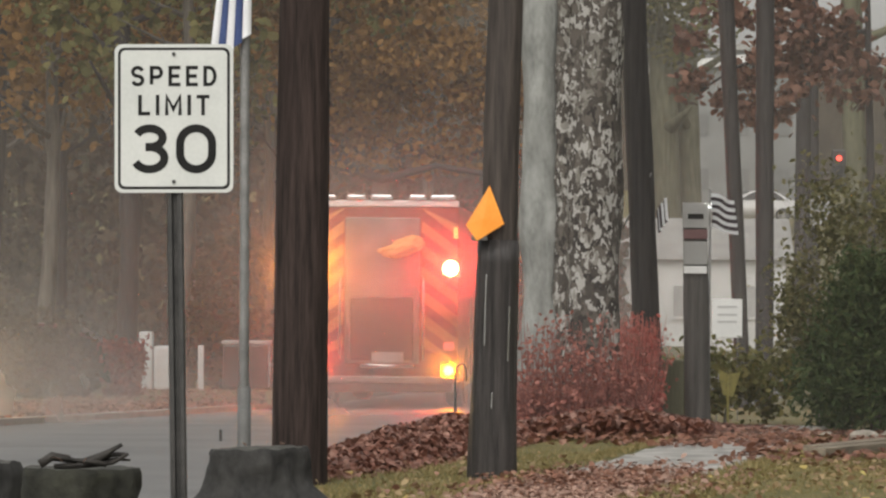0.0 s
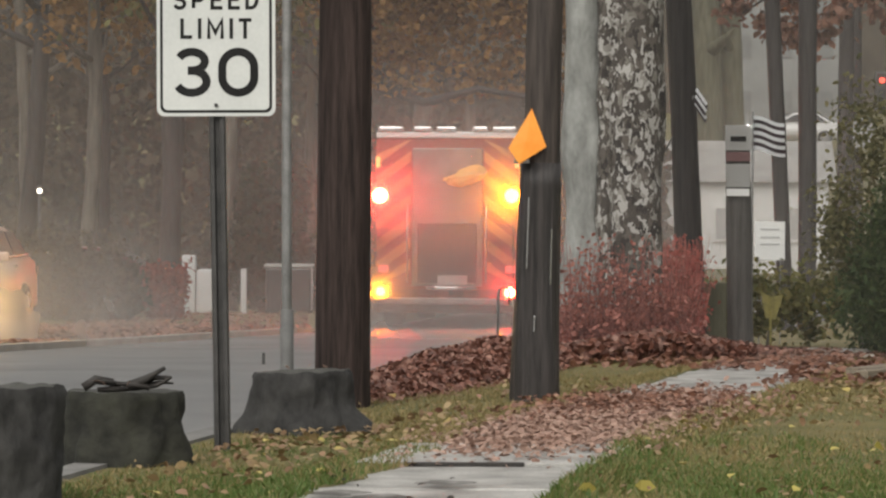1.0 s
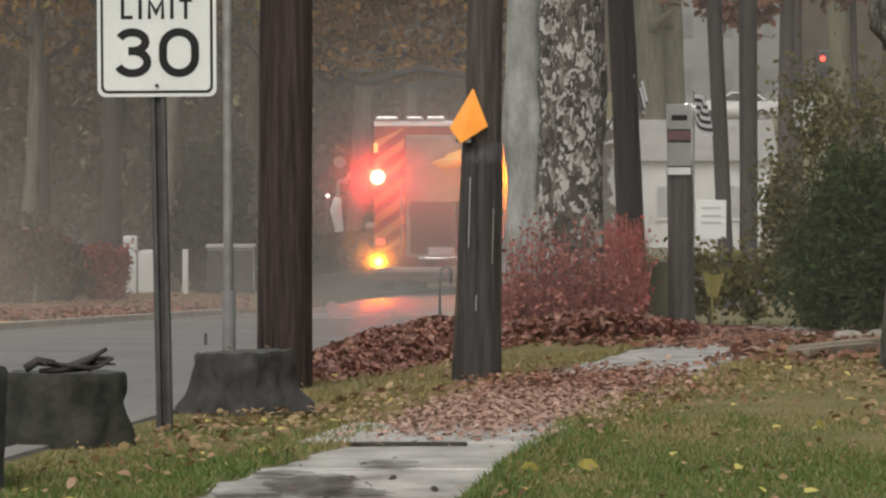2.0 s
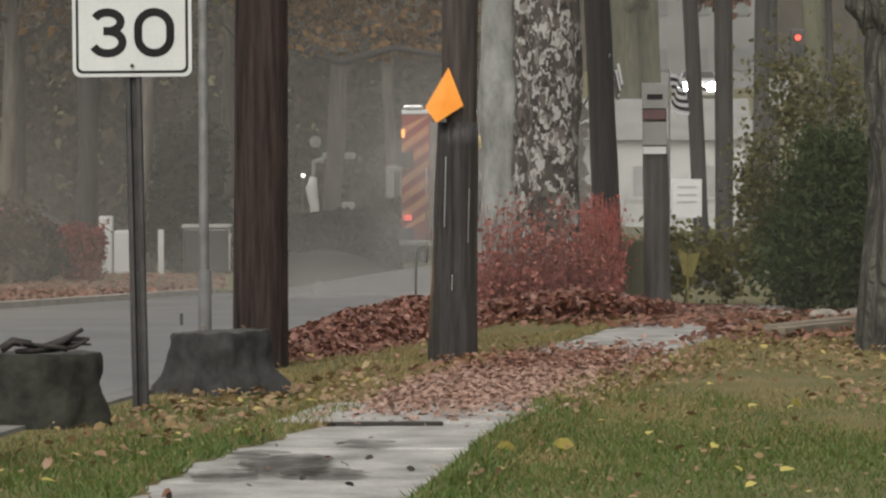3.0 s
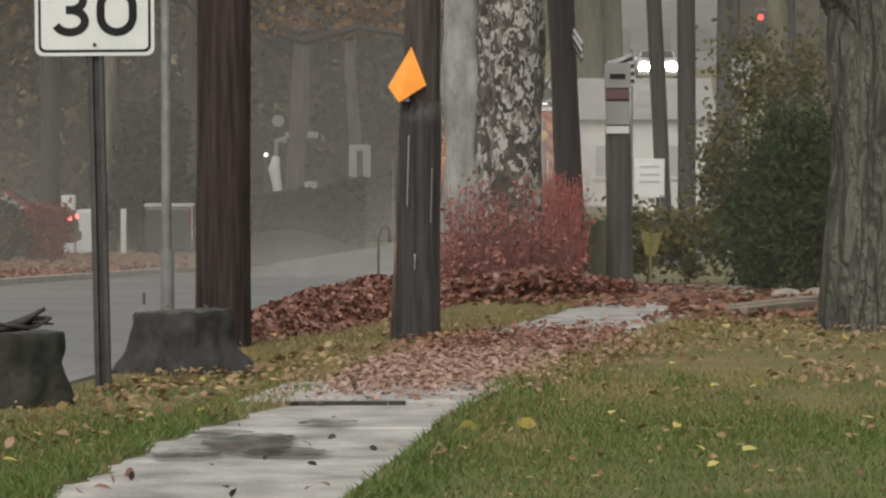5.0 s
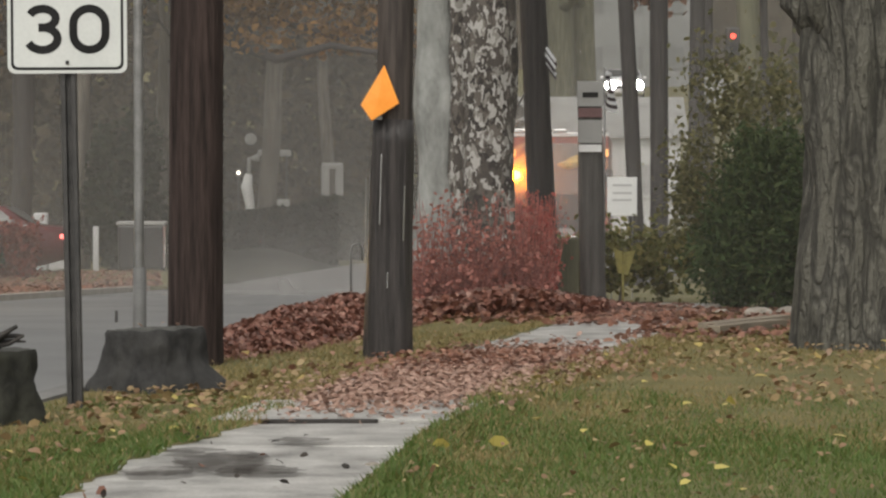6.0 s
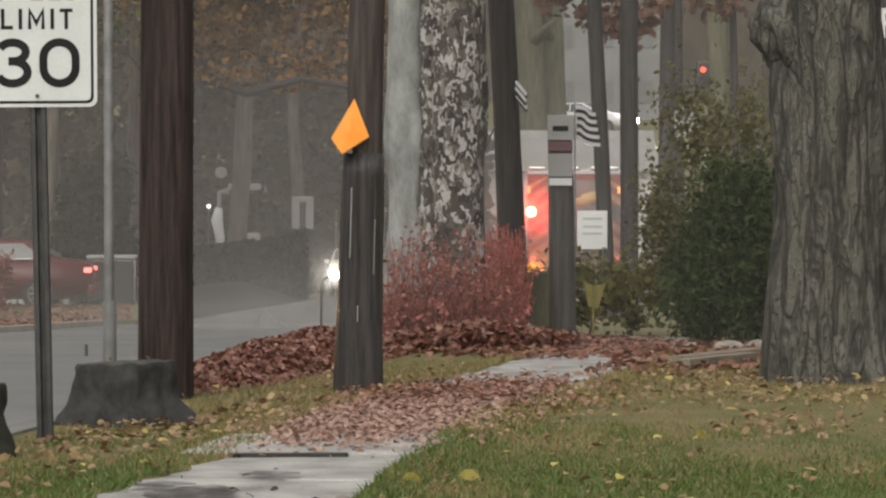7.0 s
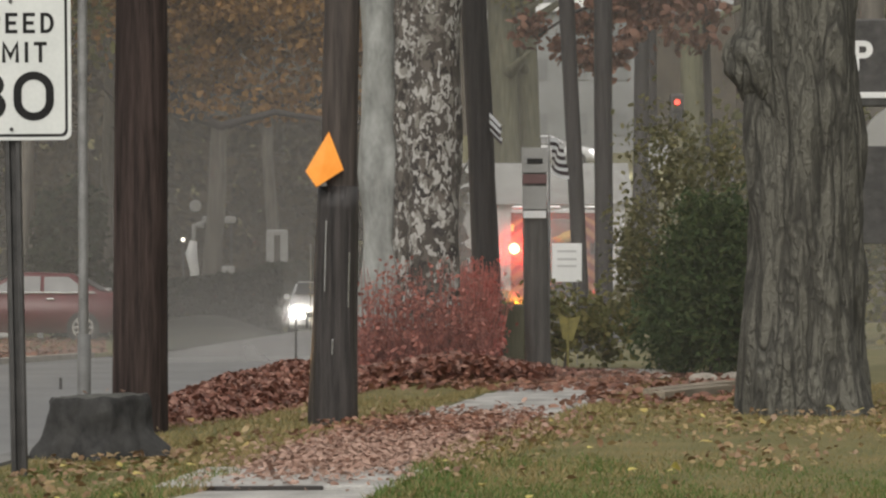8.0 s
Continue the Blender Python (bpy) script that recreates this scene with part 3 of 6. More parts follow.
def litter():
    rng = np.random.default_rng(9)
    # a carpet over the walk where it bends, thin elsewhere
    y = rng.normal(20.3, 1.5, 10500)
    x = np.array([walk_mid(v) for v in y]) + rng.normal(0.04, 0.25, len(y))
    keep = y > 17.2 + rng.uniform(0, 1.2, len(y))
    z = np.array([height(v) for v in y]) + 0.035 + rng.uniform(0, 0.03, len(y))
    leaves("leaf_carpet", np.stack([x, y, z], 1)[keep], 0.030, FALLEN_PALE, "wet tan and brown leaves covering the sidewalk", "fallen leaves", "stuff", flat=0.8, seed=2)
    y = rng.uniform(24.0, 34, 3000)
    x = np.array([walk_mid(v) for v in y]) + rng.normal(0.1, 0.9, len(y))
    z = np.array([height(v) for v in y]) + 0.04 + rng.uniform(0, 0.03, len(y))
    off = x - np.array([walk_mid(v) for v in y])
    keep = ((off > 0.3) & (y > 24.5 + off)) | (y > 28.2)
    leaves("leaf_drift", np.stack([x, y, z], 1)[keep], 0.055, FALLEN, "brown leaves drifted along the verge", "fallen leaves", "stuff", flat=0.75, seed=3)
    y = rng.uniform(12.5, 27, 800)
    x = kerb(y) + 0.1 + rng.uniform(0, 7, len(y))
    keep = ~in_walk(x, y, 0.02)
    z = np.array([height(v) for v in y]) + 0.045
    leaves("lawn_leaves", np.stack([x, y, z], 1)[keep], 0.028, FALLEN_TAN, "brown leaves scattered on the lawn", "fallen leaves", "stuff", flat=0.75, seed=4)
    y = rng.uniform(12.5, 27, 150)
    x = kerb(y) + 0.1 + rng.uniform(0, 7, len(y))
    keep = ~in_walk(x, y, 0.02)
    z = np.array([height(v) for v in y]) + 0.05
    leaves("yellow_leaves", np.stack([x, y, z], 1)[keep], 0.05, FALLEN_YELLOW, "yellow leaves scattered on the lawn", "fallen leaves", "stuff", flat=0.8, seed=6)
    y = rng.uniform(16.0, 26.0, 3000)
    x = np.array([walk_mid(v) for v in y]) + 0.55 + rng.uniform(0, 4.5, len(y))
    drift = np.array([noise.noise(Vector((p * 1.1, q * 0.6, 20.0))) for p, q in zip(x, y)])
    keep = (drift + 0.09 * (y - 21.0) > rng.normal(0.05, 0.15, len(y))) & ~in_walk(x, y, 0.02)
    z = np.array([height(v) for v in y]) + 0.042
    leaves("lawn_leaves", np.stack([x, y, z], 1)[keep], 0.036, FALLEN_TAN, "straw-coloured leaves matted into the lawn", "fallen leaves", "stuff", flat=0.75, seed=15)
    y = rng.normal(19.3, 1.4, 420)
    x = kerb(y) + 0.3 + rng.uniform(0, 1, len(y)) * (np.array([walk_mid(v) for v in y]) - 0.5 - kerb(y) - 0.3)
    z = np.array([height(v) for v in y]) + 0.04
    leaves("verge_leaves", np.stack([x, y, z], 1), 0.04, FALLEN_TAN, "tan leaves lying in the verge grass", "fallen leaves", "stuff", flat=0.75, seed=14)
    y = rng.normal(22.4, 0.8, 1500)
    x = np.array([walk_mid(v) for v in y]) - 0.1 + rng.normal(0, 0.33, len(y))
    leaves("leaf_band", np.stack([x, y, [height(v) + 0.06 for v in y]], 1), 0.034, FALLEN, "darker wet leaves lying across the sidewalk", "fallen leaves", "stuff", flat=0.7, seed=17)
    y = rng.uniform(12.8, 17.2, 16)
    x = np.array([walk_mid(v) for v in y]) + rng.uniform(-0.5, 0.5, len(y))
    leaves("dark_crumbs", np.stack([x, y, [height(v) + 0.055 for v in y]], 1), 0.028, CRUMB, "dark wet bits of leaf on the sidewalk", "fallen leaves", "stuff", flat=0.4, seed=18)
    y = rng.uniform(13, 18, 12)
    x = np.array([walk_mid(v) for v in y]) + rng.uniform(-0.5, 0.5, len(y))
    leaves("walk_leaves", np.stack([x, y, [height(v) + 0.055 for v in y]], 1), 0.04, FALLEN, "dark leaves stuck to the wet sidewalk", "fallen leaves", "stuff", flat=0.7, seed=7)


def leaf_pile():
    """The raked ridge of leaves along the kerb."""
    pile = thing("leaf_pile", pose(0, 0, 0), "long raked pile of wet red-brown leaves along the kerb", "leaf pile")

    def top(u, y):
        along = max(0.0, 1 - abs((y - 27.0) / 4.6) ** 3)
        across = max(0.0, 1 - abs((u - 0.0) / 0.6) ** 2)
        return (0.11 + 0.036 * max(0, y - 23.3)) * along * across * (1 + 0.35 * noise.noise(Vector((u * 3, y * 1.5, 0))))
    b = bmesh.new()
    grid = [[b.verts.new((kerb(y) + u, y, height(y) - 0.1 + top(u, y) * 0.9 + 0.02 * noise.noise(Vector((u * 9, y * 9, 2))))) for u in [-0.9 + 0.1 * i for i in range(20)]] for y in [21.6 + 0.25 * j for j in range(45)]]
    for j in range(len(grid) - 1):
        for i in range(len(grid[0]) - 1):
            if max(top(-0.9 + 0.1 * (i + e), 21.6 + 0.25 * (j + f)) for e in (0, 1) for f in (0, 1)) > 0.02:
                b.faces.new((grid[j][i], grid[j][i + 1], grid[j + 1][i + 1], grid[j + 1][i]))
    part("heap", b, MOULD, pile, smooth=True)
    rng = np.random.default_rng(11)
    pts = []
    while len(pts) < 14000:
        u, y = rng.uniform(-0.85, 0.85), rng.uniform(21.8, 32)
        h = top(u, y)
        if h > 0.012:
            pts.append((kerb(y) + u, y, height(y) - 0.08 + h + rng.uniform(-0.01, 0.035)))
    leaves("leaf_layer", pts, 0.041, FALLEN_RED, "curled red-brown leaves", kind="stuff", parent=pile, flat=0.35, seed=12)


# ---- roadside things ----
def arc(cx, cy, rx, ry, a0, a1, n=14):
    return [(cx + rx * math.cos(radians(a0 + (a1 - a0) * i / n)), cy + ry * math.sin(radians(a0 + (a1 - a0) * i / n))) for i in range(n + 1)]


# highway lettering: relative width, then strokes in a unit box
STROKES = {
    "S": (0.62, [arc(0.5, 0.75, 0.5, 0.25, 15, 270) + arc(0.5, 0.25, 0.5, 0.25, 90, -165)[1:]]),
    "P": (0.62, [[(0, 0), (0, 1), (0.55, 1)] + arc(0.55, 0.72, 0.45, 0.28, 90, -90)[1:] + [(0, 0.44)]]),
    "E": (0.56, [[(1, 1), (0, 1), (0, 0), (1, 0)], [(0, 0.5), (0.85, 0.5)]]),
    "D": (0.62, [[(0, 0), (0, 1), (0.4, 1)] + arc(0.4, 0.5, 0.6, 0.5, 90, -90)[1:] + [(0, 0)]]),
    "L": (0.54, [[(0, 1), (0, 0), (1, 0)]]),
    "I": (0.17, [[(0.5, 1), (0.5, 0)]]),
    "M": (0.76, [[(0, 0), (0, 1), (0.5, 0.25), (1, 1), (1, 0)]]),
    "T": (0.58, [[(0, 1), (1, 1)], [(0.5, 1), (0.5, 0)]]),
    "3": (0.70, [arc(0.48, 0.77, 0.46, 0.23, 158, -90) + [(0.34, 0.54)], [(0.34, 0.545)] + arc(0.48, 0.2725, 0.52, 0.2725, 90, -158)]),
    "0": (0.76, [arc(0.5, 0.62, 0.5, 0.38, 0, 180) + arc(0.5, 0.38, 0.5, 0.38, 180, 360) + [(1.0, 0.62)]]),
}


def ribbon(line, bold, y, verts, faces):
    """A stroke of even width along a line, mitred at its corners."""
    n = len(line)
    for i, (u, v) in enumerate(line):
        a, c = line[max(i - 1, 0)], line[min(i + 1, n - 1)]
        if i == n - 1 and math.dist(line[0], line[-1]) < 1e-6:
            c = line[1]
        if i == 0 and math.dist(line[0], line[-1]) < 1e-6:
            a = line[-2]
        d0 = Vector((u - a[0], v - a[1])) if a != (u, v) else Vector((c[0] - u, c[1] - v))
        d1 = Vector((c[0] - u, c[1] - v)) if c != (u, v) else d0
        d0.normalize()
        d1.normalize()
        d = (d0 + d1).normalized()
        k = bold / 2 / max(0.5, d.dot(d0))
        e = bold / 2 if n == i + 1 else -bold / 2 if i == 0 else 0.0
        if math.dist(line[0], line[-1]) < 1e-6 or n > 12:
            e = 0.0
        at = Vector((u, v)) + d * e
        for side in (-k, k):
            verts.append((at.x - d.y * side, y, at.y + d.x * side))
    o = len(verts) - 2 * n
    for i in range(n - 1):
        faces.append((o + 2 * i, o + 2 * i + 1, o + 2 * i + 3, o + 2 * i + 2))


def speed_sign():
    s = thing("speed_limit_sign", pose(-1.677, 18.84, 0, 0, 0, 0), "white speed limit 30 sign on a dark steel post", "road sign")
    b = bmesh.new()
    prof = [(-0.043, 0.0), (-0.036, -0.02), (-0.016, -0.02), (-0.012, 0.012), (0.012, 0.012), (0.016, -0.02), (0.036, -0.02), (0.043, 0.0), (0.038, 0.002), (0.034, -0.015), (0.019, -0.015), (0.014, 0.018), (-0.014, 0.018), (-0.019, -0.015), (-0.034, -0.015), (-0.038, 0.002)]
    for z0, z1 in ((-0.3, 2.4),):
        lo = [b.verts.new((x, y, z0)) for x, y in prof]
        hi = [b.verts.new((x - 0.055, y, z1)) for x, y in prof]
        for i in range(len(prof)):
            j = (i + 1) % len(prof)
            b.faces.new((lo[i], lo[j], hi[j], hi[i]))
    part("post", b, POST_STEEL, s, "dark galvanised channel post")
    plate = tagged(new("sign_plate"), "white reflective plate with rounded corners and a black border")
    plate.parent = s
    plate.matrix_basis = pose(-0.045, -0.035, 2.105, 0, -0.4, 0)

    def rounded(w, h, r, y0, y1):
        q = bmesh.new()
        ring = []
        for cx, cz, a0 in ((w / 2 - r, h / 2 - r, 0), (-w / 2 + r, h / 2 - r, 90), (-w / 2 + r, -h / 2 + r, 180), (w / 2 - r, -h / 2 + r, 270)):
            for k in range(7):
                a = radians(a0 + 15 * k)
                ring.append((cx + r * math.cos(a), cz + r * math.sin(a)))
        f = [q.verts.new((x, y0, z)) for x, z in ring]
        g = [q.verts.new((x, y1, z)) for x, z in ring]
        q.faces.new(f)
        q.faces.new(g[::-1])
        for i in range(len(ring)):
            j = (i + 1) % len(ring)
            q.faces.new((f[j], f[i], g[i], g[j]))
        return q
    part("sheet", rounded(0.61, 0.762, 0.04, -0.002, 0.002), SIGN_WHITE, plate)
    part("border", rounded(0.575, 0.727, 0.034, -0.0035, -0.0022), SIGN_BLACK, plate)
    part("field", rounded(0.547, 0.699, 0.026, -0.005, -0.0038), SIGN_WHITE, plate)
    for z in (0.33, -0.325):
        part("bolt", disc(0.010, 0.012, (0, -0.008, z), (90, 0, 0), 10), POST_STEEL, plate)
    for text, tall, z, wide, bold in (("SPEED", 0.105, 0.217, 0.44, 0.0185), ("LIMIT", 0.105, 0.068, 0.366, 0.0185), ("30", 0.252, -0.156, 0.435, 0.042)):
        word = tagged(new("writing"), "black lettering")
        word.parent = plate
        spans = [STROKES[ch][0] for ch in text]
        gap = 0.25 if len(text) > 2 else 0.14
        unit = wide / (sum(spans) + gap * (len(text) - 1))
        x = -wide / 2
        for ch, span in zip(text, spans):
            verts, faces = [], []
            for k, line in enumerate(STROKES[ch][1]):
                ribbon([(x + bold / 2 + u * (span * unit - bold), z + (v - 0.5) * (tall - bold)) for u, v in line], bold, -0.0066 - 0.0002 * k, verts, faces)
            raw("letter", verts, faces, SIGN_BLACK, parent=word)
            x += (span + gap) * unit


def utility_pole(name, base, top, r0, r1, mat, label, group="utility poles", n=26, rough=0.012):
    z0 = height(base[1]) - 0.4
    p = thing(name, pose(base[0], base[1], 0), label, "utility pole", group)
    st = stations((0, 0, z0), (top[0] - base[0], top[1] - base[1], top[2]), r0, r1, n)
    part("shaft", tube(st, 22, rough, 9, tall=0.06, seed=base[0] * 7), mat, p, smooth=True)
    return p


def stump(at, radius, tall, flare, yaw, label, seed, roots=5, big=0.0):
    """A sawn stump: grooved sides, root flare, a weathered cut face."""
    st = thing("tree_stump", pose(at[0], at[1], height(at[1]) - 0.05, 0, 0, yaw), label, "tree stump", "stumps on the verge")
    b = bmesh.new()
    seg, rings = 64, 20
    last = None
    for j in range(rings + 1):
        q = j / rings
        z = tall * q
        ring = []
        for i in range(seg):
            w = 2 * math.pi * i / seg
            d = Vector((math.cos(w), math.sin(w), 0))
            lobe = (0.5 + 0.5 * math.sin(roots * w + seed)) ** 1.5 + big * max(0.0, math.cos(w)) ** 4
            r = radius * (1 + 0.05 * noise.noise(d * 1.6 + Vector((seed, 0, 0)))) + flare * (0.35 + lobe) / (1 + math.exp((z / tall - 0.36 - 0.1 * noise.noise(d * 3)) / 0.07)) + flare * 0.35 * (1 - q)
            r += 0.035 * noise.noise(Vector((d.x * 3, d.y * 3, z * 5 + seed))) + 0.016 * noise.noise(Vector((d.x * 9, d.y * 9, z * 12 + seed)))
            if j == rings:
                r -= 0.012
            ring.append(b.verts.new((d.x * r, d.y * r * 0.85, z + (0.012 * noise.noise(d * 3 + Vector((0, seed, 0))) if q > 0.9 else 0) + 0.02 * d.x * (seed % 2 - 0.5))))
        if last:
            for i in range(seg):
                b.faces.new((last[i], last[(i + 1) % seg], ring[(i + 1) % seg], ring[i]))
        last = ring
    rim = [v.co.copy() for v in last]
    part("side", b, STUMP_MOSSY if roots == 6 else STUMP, st, smooth=True)
    b = bmesh.new()
    mid = b.verts.new((0, 0, tall - 0.012))
    inner = [b.verts.new((v.x * 0.5, v.y * 0.5, tall - 0.008 + 0.012 * noise.noise(v * 9))) for v in rim]
    outer = [b.verts.new(v) for v in rim]
    for i in range(seg):
        k = (i + 1) % seg
        b.faces.new((mid, inner[i], inner[k]))
        b.faces.new((inner[i], outer[i], outer[k], inner[k]))
    part("cut_face", b, STUMP_TOP, st, "grey weathered saw-cut face")
    return st


def roadside():
    speed_sign()
    # bare metal flagpole with a footing sleeve and a drooping flag
    fp = thing("flagpole", pose(-1.588, 22.1, 0), "thin grey metal flagpole on the verge", "flagpole")
    part("pole", tube(stations((0, 0, -0.3), (-0.02, 0, 6.0), 0.030, 0.026, 6), 14), STEEL, fp, smooth=True)
    part("sleeve", tube(stations((0.0, 0, -0.3), (0.0, 0, 0.62), 0.042, 0.040, 3), 14), DULL_STEEL, fp, "wider steel ground sleeve", smooth=True)
    part("knob", disc(0.05, 0.08, (-0.02, 0, 6.03), bevel=0.015), CHROME, fp)
    flag = tagged(new("flag_cloth"), "limp white and blue flag cloth")
    flag.parent = fp
    flag.matrix_basis = pose(0.05, -0.05, 0)
    for i in range(5):
        b = bmesh.new()
        rows = []
        for k in range(10):
            q = k / 9
            z = 4.1 - 1.36 * q - 0.05 * i * q
            fan = 0.35 + 0.65 * q
            x0, x1 = -0.02 - 0.052 * i * fan, -0.02 - 0.052 * (i + 1) * fan
            f0, f1 = 0.03 * math.sin(3 * q + i * 1.2), 0.03 * math.sin(3 * q + (i + 1) * 1.2)
            rows.append([b.verts.new((x0, f0, z)), b.verts.new((x1, f1, z - 0.03 * fan)), b.verts.new((x1, f1 + 0.004, z - 0.03 * fan)), b.verts.new((x0, f0 + 0.004, z))])
        for a, c in zip(rows, rows[1:]):
            for e in range(4):
                b.faces.new((a[e], a[(e + 1) % 4], c[(e + 1) % 4], c[e]))
        bmesh.ops.recalc_face_normals(b, faces=b.faces)
        part("fold", b, FLAG_BLUE if i in (1, 3) else FLAG_WHITE, flag, smooth=True)
    # utility poles
    utility_pole("utility_pole", (-1.287, 22.67), (-1.24, 22.67, 9.5), 0.178, 0.12, POLE_BROWN, "dark brown creosoted wooden utility pole")
    p2 = utility_pole("utility_pole", (-0.098, 23.4), (0.10, 23.4, 9.0), 0.118, 0.098, POLE_GREY, "weathered wooden utility pole with an orange warning diamond")
    part("butt_wrap", tube(stations((0.0, 0.0, -0.4), (0.035, 0, 1.52), 0.172, 0.130, 14), 22, 0.020, 8, tall=0.08), STUB_WET, p2, "dark splinted lower stub", smooth=True)
    # thin chrome strips stand in for wet glints on the stub
    for x, z0, z1, a in ((0.030, 0.85, 1.30, 246), (-0.135, 0.6, 1.15, 188), (0.10, 0.75, 1.1, 300), (-0.015, 0.45, 0.55, 262)):
        part("strip", box((0.009, 0.006, z1 - z0), (0.018 + 0.163 * math.cos(radians(a)), 0.163 * math.sin(radians(a)), (z0 + z1) / 2), 0.002, (0, 1.5, a + 90)), CHROME, p2, "thin chrome strip imitating a wet glint")
    # the diamond: a bent square sheet standing off the pole
    b = bmesh.new()
    pts = [(-0.026, -0.17, 1.864), (0.068, -0.17, 1.622), (-0.105, -0.2, 1.511), (-0.174, -0.2, 1.612)]
    f = [b.verts.new(p) for p in pts]
    g = [b.verts.new((x, y + 0.004, z)) for x, y, z in pts]
    mid = b.verts.new((-0.06, -0.192, 1.66))
    mid2 = b.verts.new((-0.06, -0.188, 1.66))
    for i in range(4):
        j = (i + 1) % 4
        b.faces.new((f[i], f[j], mid))
        b.faces.new((g[j], g[i], mid2))
        b.faces.new((f[j], f[i], g[i], g[j]))
    bmesh.ops.recalc_face_normals(b, faces=b.faces)
    part("warning_diamond", b, SIGN_ORANGE, p2, "bent fluorescent orange diamond sign")
    part("bracket", box((0.10, 0.10, 0.03), (-0.09, -0.13, 1.53), 0.006), STEEL, p2)
    utility_pole("utility_pole", (1.435, 36.3), (0.97, 36.3, 9.0), 0.137, 0.112, POLE_DARK, "dark wooden utility pole leaning beside the sycamore")
    utility_pole("utility_pole", (3.49, 54.0), (2.95, 54.0, 9.5), 0.115, 0.12, POLE_DARK, "slim dark wooden pole beside the road")
    utility_pole("utility_pole", (3.77, 54.0), (3.72, 54.0, 9.5), 0.135, 0.135, POLE_DARK, "dark wooden pole beside the road")
    utility_pole("utility_pole", (5.55, 70.0), (5.65, 70.0, 10.0), 0.15, 0.14, POLE_DARK, "distant dark wooden utility pole")
    utility_pole("utility_pole", (6.65, 80.0), (6.5, 80.0, 10.0), 0.16, 0.15, POLE_DARK, "distant dark wooden utility pole")
    # sawn stumps on the verge
    stump((-1.385, 20.35), 0.272, 0.39, 0.085, 0, "dark sawn tree stump with flared roots beside a pole", 3.0, 5, 0.8)
    stump((-2.09, 17.95), 0.285, 0.41, 0.03, 0, "dark mossy tree stump with dead branches on it", 8.4, 6)
    stump((-2.325, 15.45), 0.262, 0.565, 0.0, 0, "upright dark log round on the lawn", 15.0, 4)
    leaves("stump_leaves", [(-1.45, 20.2, 0.365), (-1.33, 20.25, 0.37), (-1.25, 20.3, 0.365), (-2.2, 17.85, 0.40), (-2.05, 17.8, 0.40)], 0.04, FALLEN_PALE, "a few pale leaves lying on the stumps", "fallen leaves", "stuff", flat=0.6, seed=44)
    br = thing("dead_branch", pose(-2.03, 17.9, 0.365) @ Matrix.Scale(0.74, 4), "dark wet broken branches lying on a stump", "branch")
    for path in ([(-0.34, -0.04, 0.02, 0.03), (-0.26, -0.02, 0.07, 0.034), (-0.15, 0.02, 0.05, 0.028)], [(-0.05, -0.04, 0.03, 0.03), (0.06, -0.02, 0.07, 0.03), (0.13, -0.01, 0.11, 0.018), (0.20, 0.0, 0.15, 0.012)], [(0.02, 0.03, 0.04, 0.022), (0.12, 0.04, 0.08, 0.018), (0.22, 0.03, 0.085, 0.012)], [(-0.25, 0, 0.0, 0.02), (0.0, 0.02, 0.02, 0.025), (0.14, 0.02, 0.03, 0.018), (0.24, 0.0, 0.09, 0.010)], [(-0.12, -0.06, 0.05, 0.012), (0.0, -0.05, 0.04, 0.02), (0.1, -0.03, 0.02, 0.02)], [(0.05, 0.05, 0.03, 0.016), (0.16, 0.05, 0.05, 0.012), (0.25, 0.04, 0.045, 0.008)], [(-0.3, -0.05, 0.05, 0.01), (-0.2, -0.03, 0.06, 0.014), (-0.1, 0.0, 0.04, 0.016)]):
        part("stick", tube(path, 8, 0.006, 30), LOG, br, smooth=True)


# ---- trees ----
def tree(name, base, top, r0, r1, mat, leaf, label, crown, seed, flare=0.05, rough=0.02, seg=28, n=34, limbs=5, leaf_n=2500, leaf_size=0.11, bend=0.0, flutes=0, first=0.55, group="roadside trees"):
    rng = random.Random(seed)
    t = thing(name, pose(base[0], base[1], 0), label, "tree", group)
    z0 = height(base[1]) - 0.25
    st = stations((0, 0, z0), (top[0] - base[0], top[1] - base[1], top[2]), r0, r1, n, flare, bend)
    part("trunk", tube(st, seg, rough, 5, flutes, tall=0.25, seed=seed), mat, t, smooth=True)
    for i in range(limbs):
        k = int((first + (0.98 - first) * i / max(1, limbs - 1)) * (n - 1))
        x, y, z, r = st[k]
        a, ln = rng.uniform(0, 6.28), rng.uniform(0.6, 1.0) * crown[0]
        ex, ey, ez = x + ln * math.cos(a), y + ln * math.sin(a), z + rng.uniform(0.3, 0.8) * ln
        path = [(x, y, z, r * 0.55), (x + (ex - x) * 0.35, y + (ey - y) * 0.35, z + (ez - z) * 0.25, r * 0.4), (x + (ex - x) * 0.7, y + (ey - y) * 0.7 + 0.1, z + (ez - z) * 0.65, r * 0.26), (ex, ey, ez, r * 0.08)]
        part("limb", tube(path, 9, r * 0.1, 6), mat, t, smooth=True)
    if leaf_n:
        x, y, z, r = st[-1]
        leaves("crown", cloud(leaf_n, (x, y, z + crown[1] * 0.35), (crown[0], crown[0], crown[1]), seed, 0.3, 46, 0.2), leaf_size, leaf, parent=t, seed=seed)
    return t


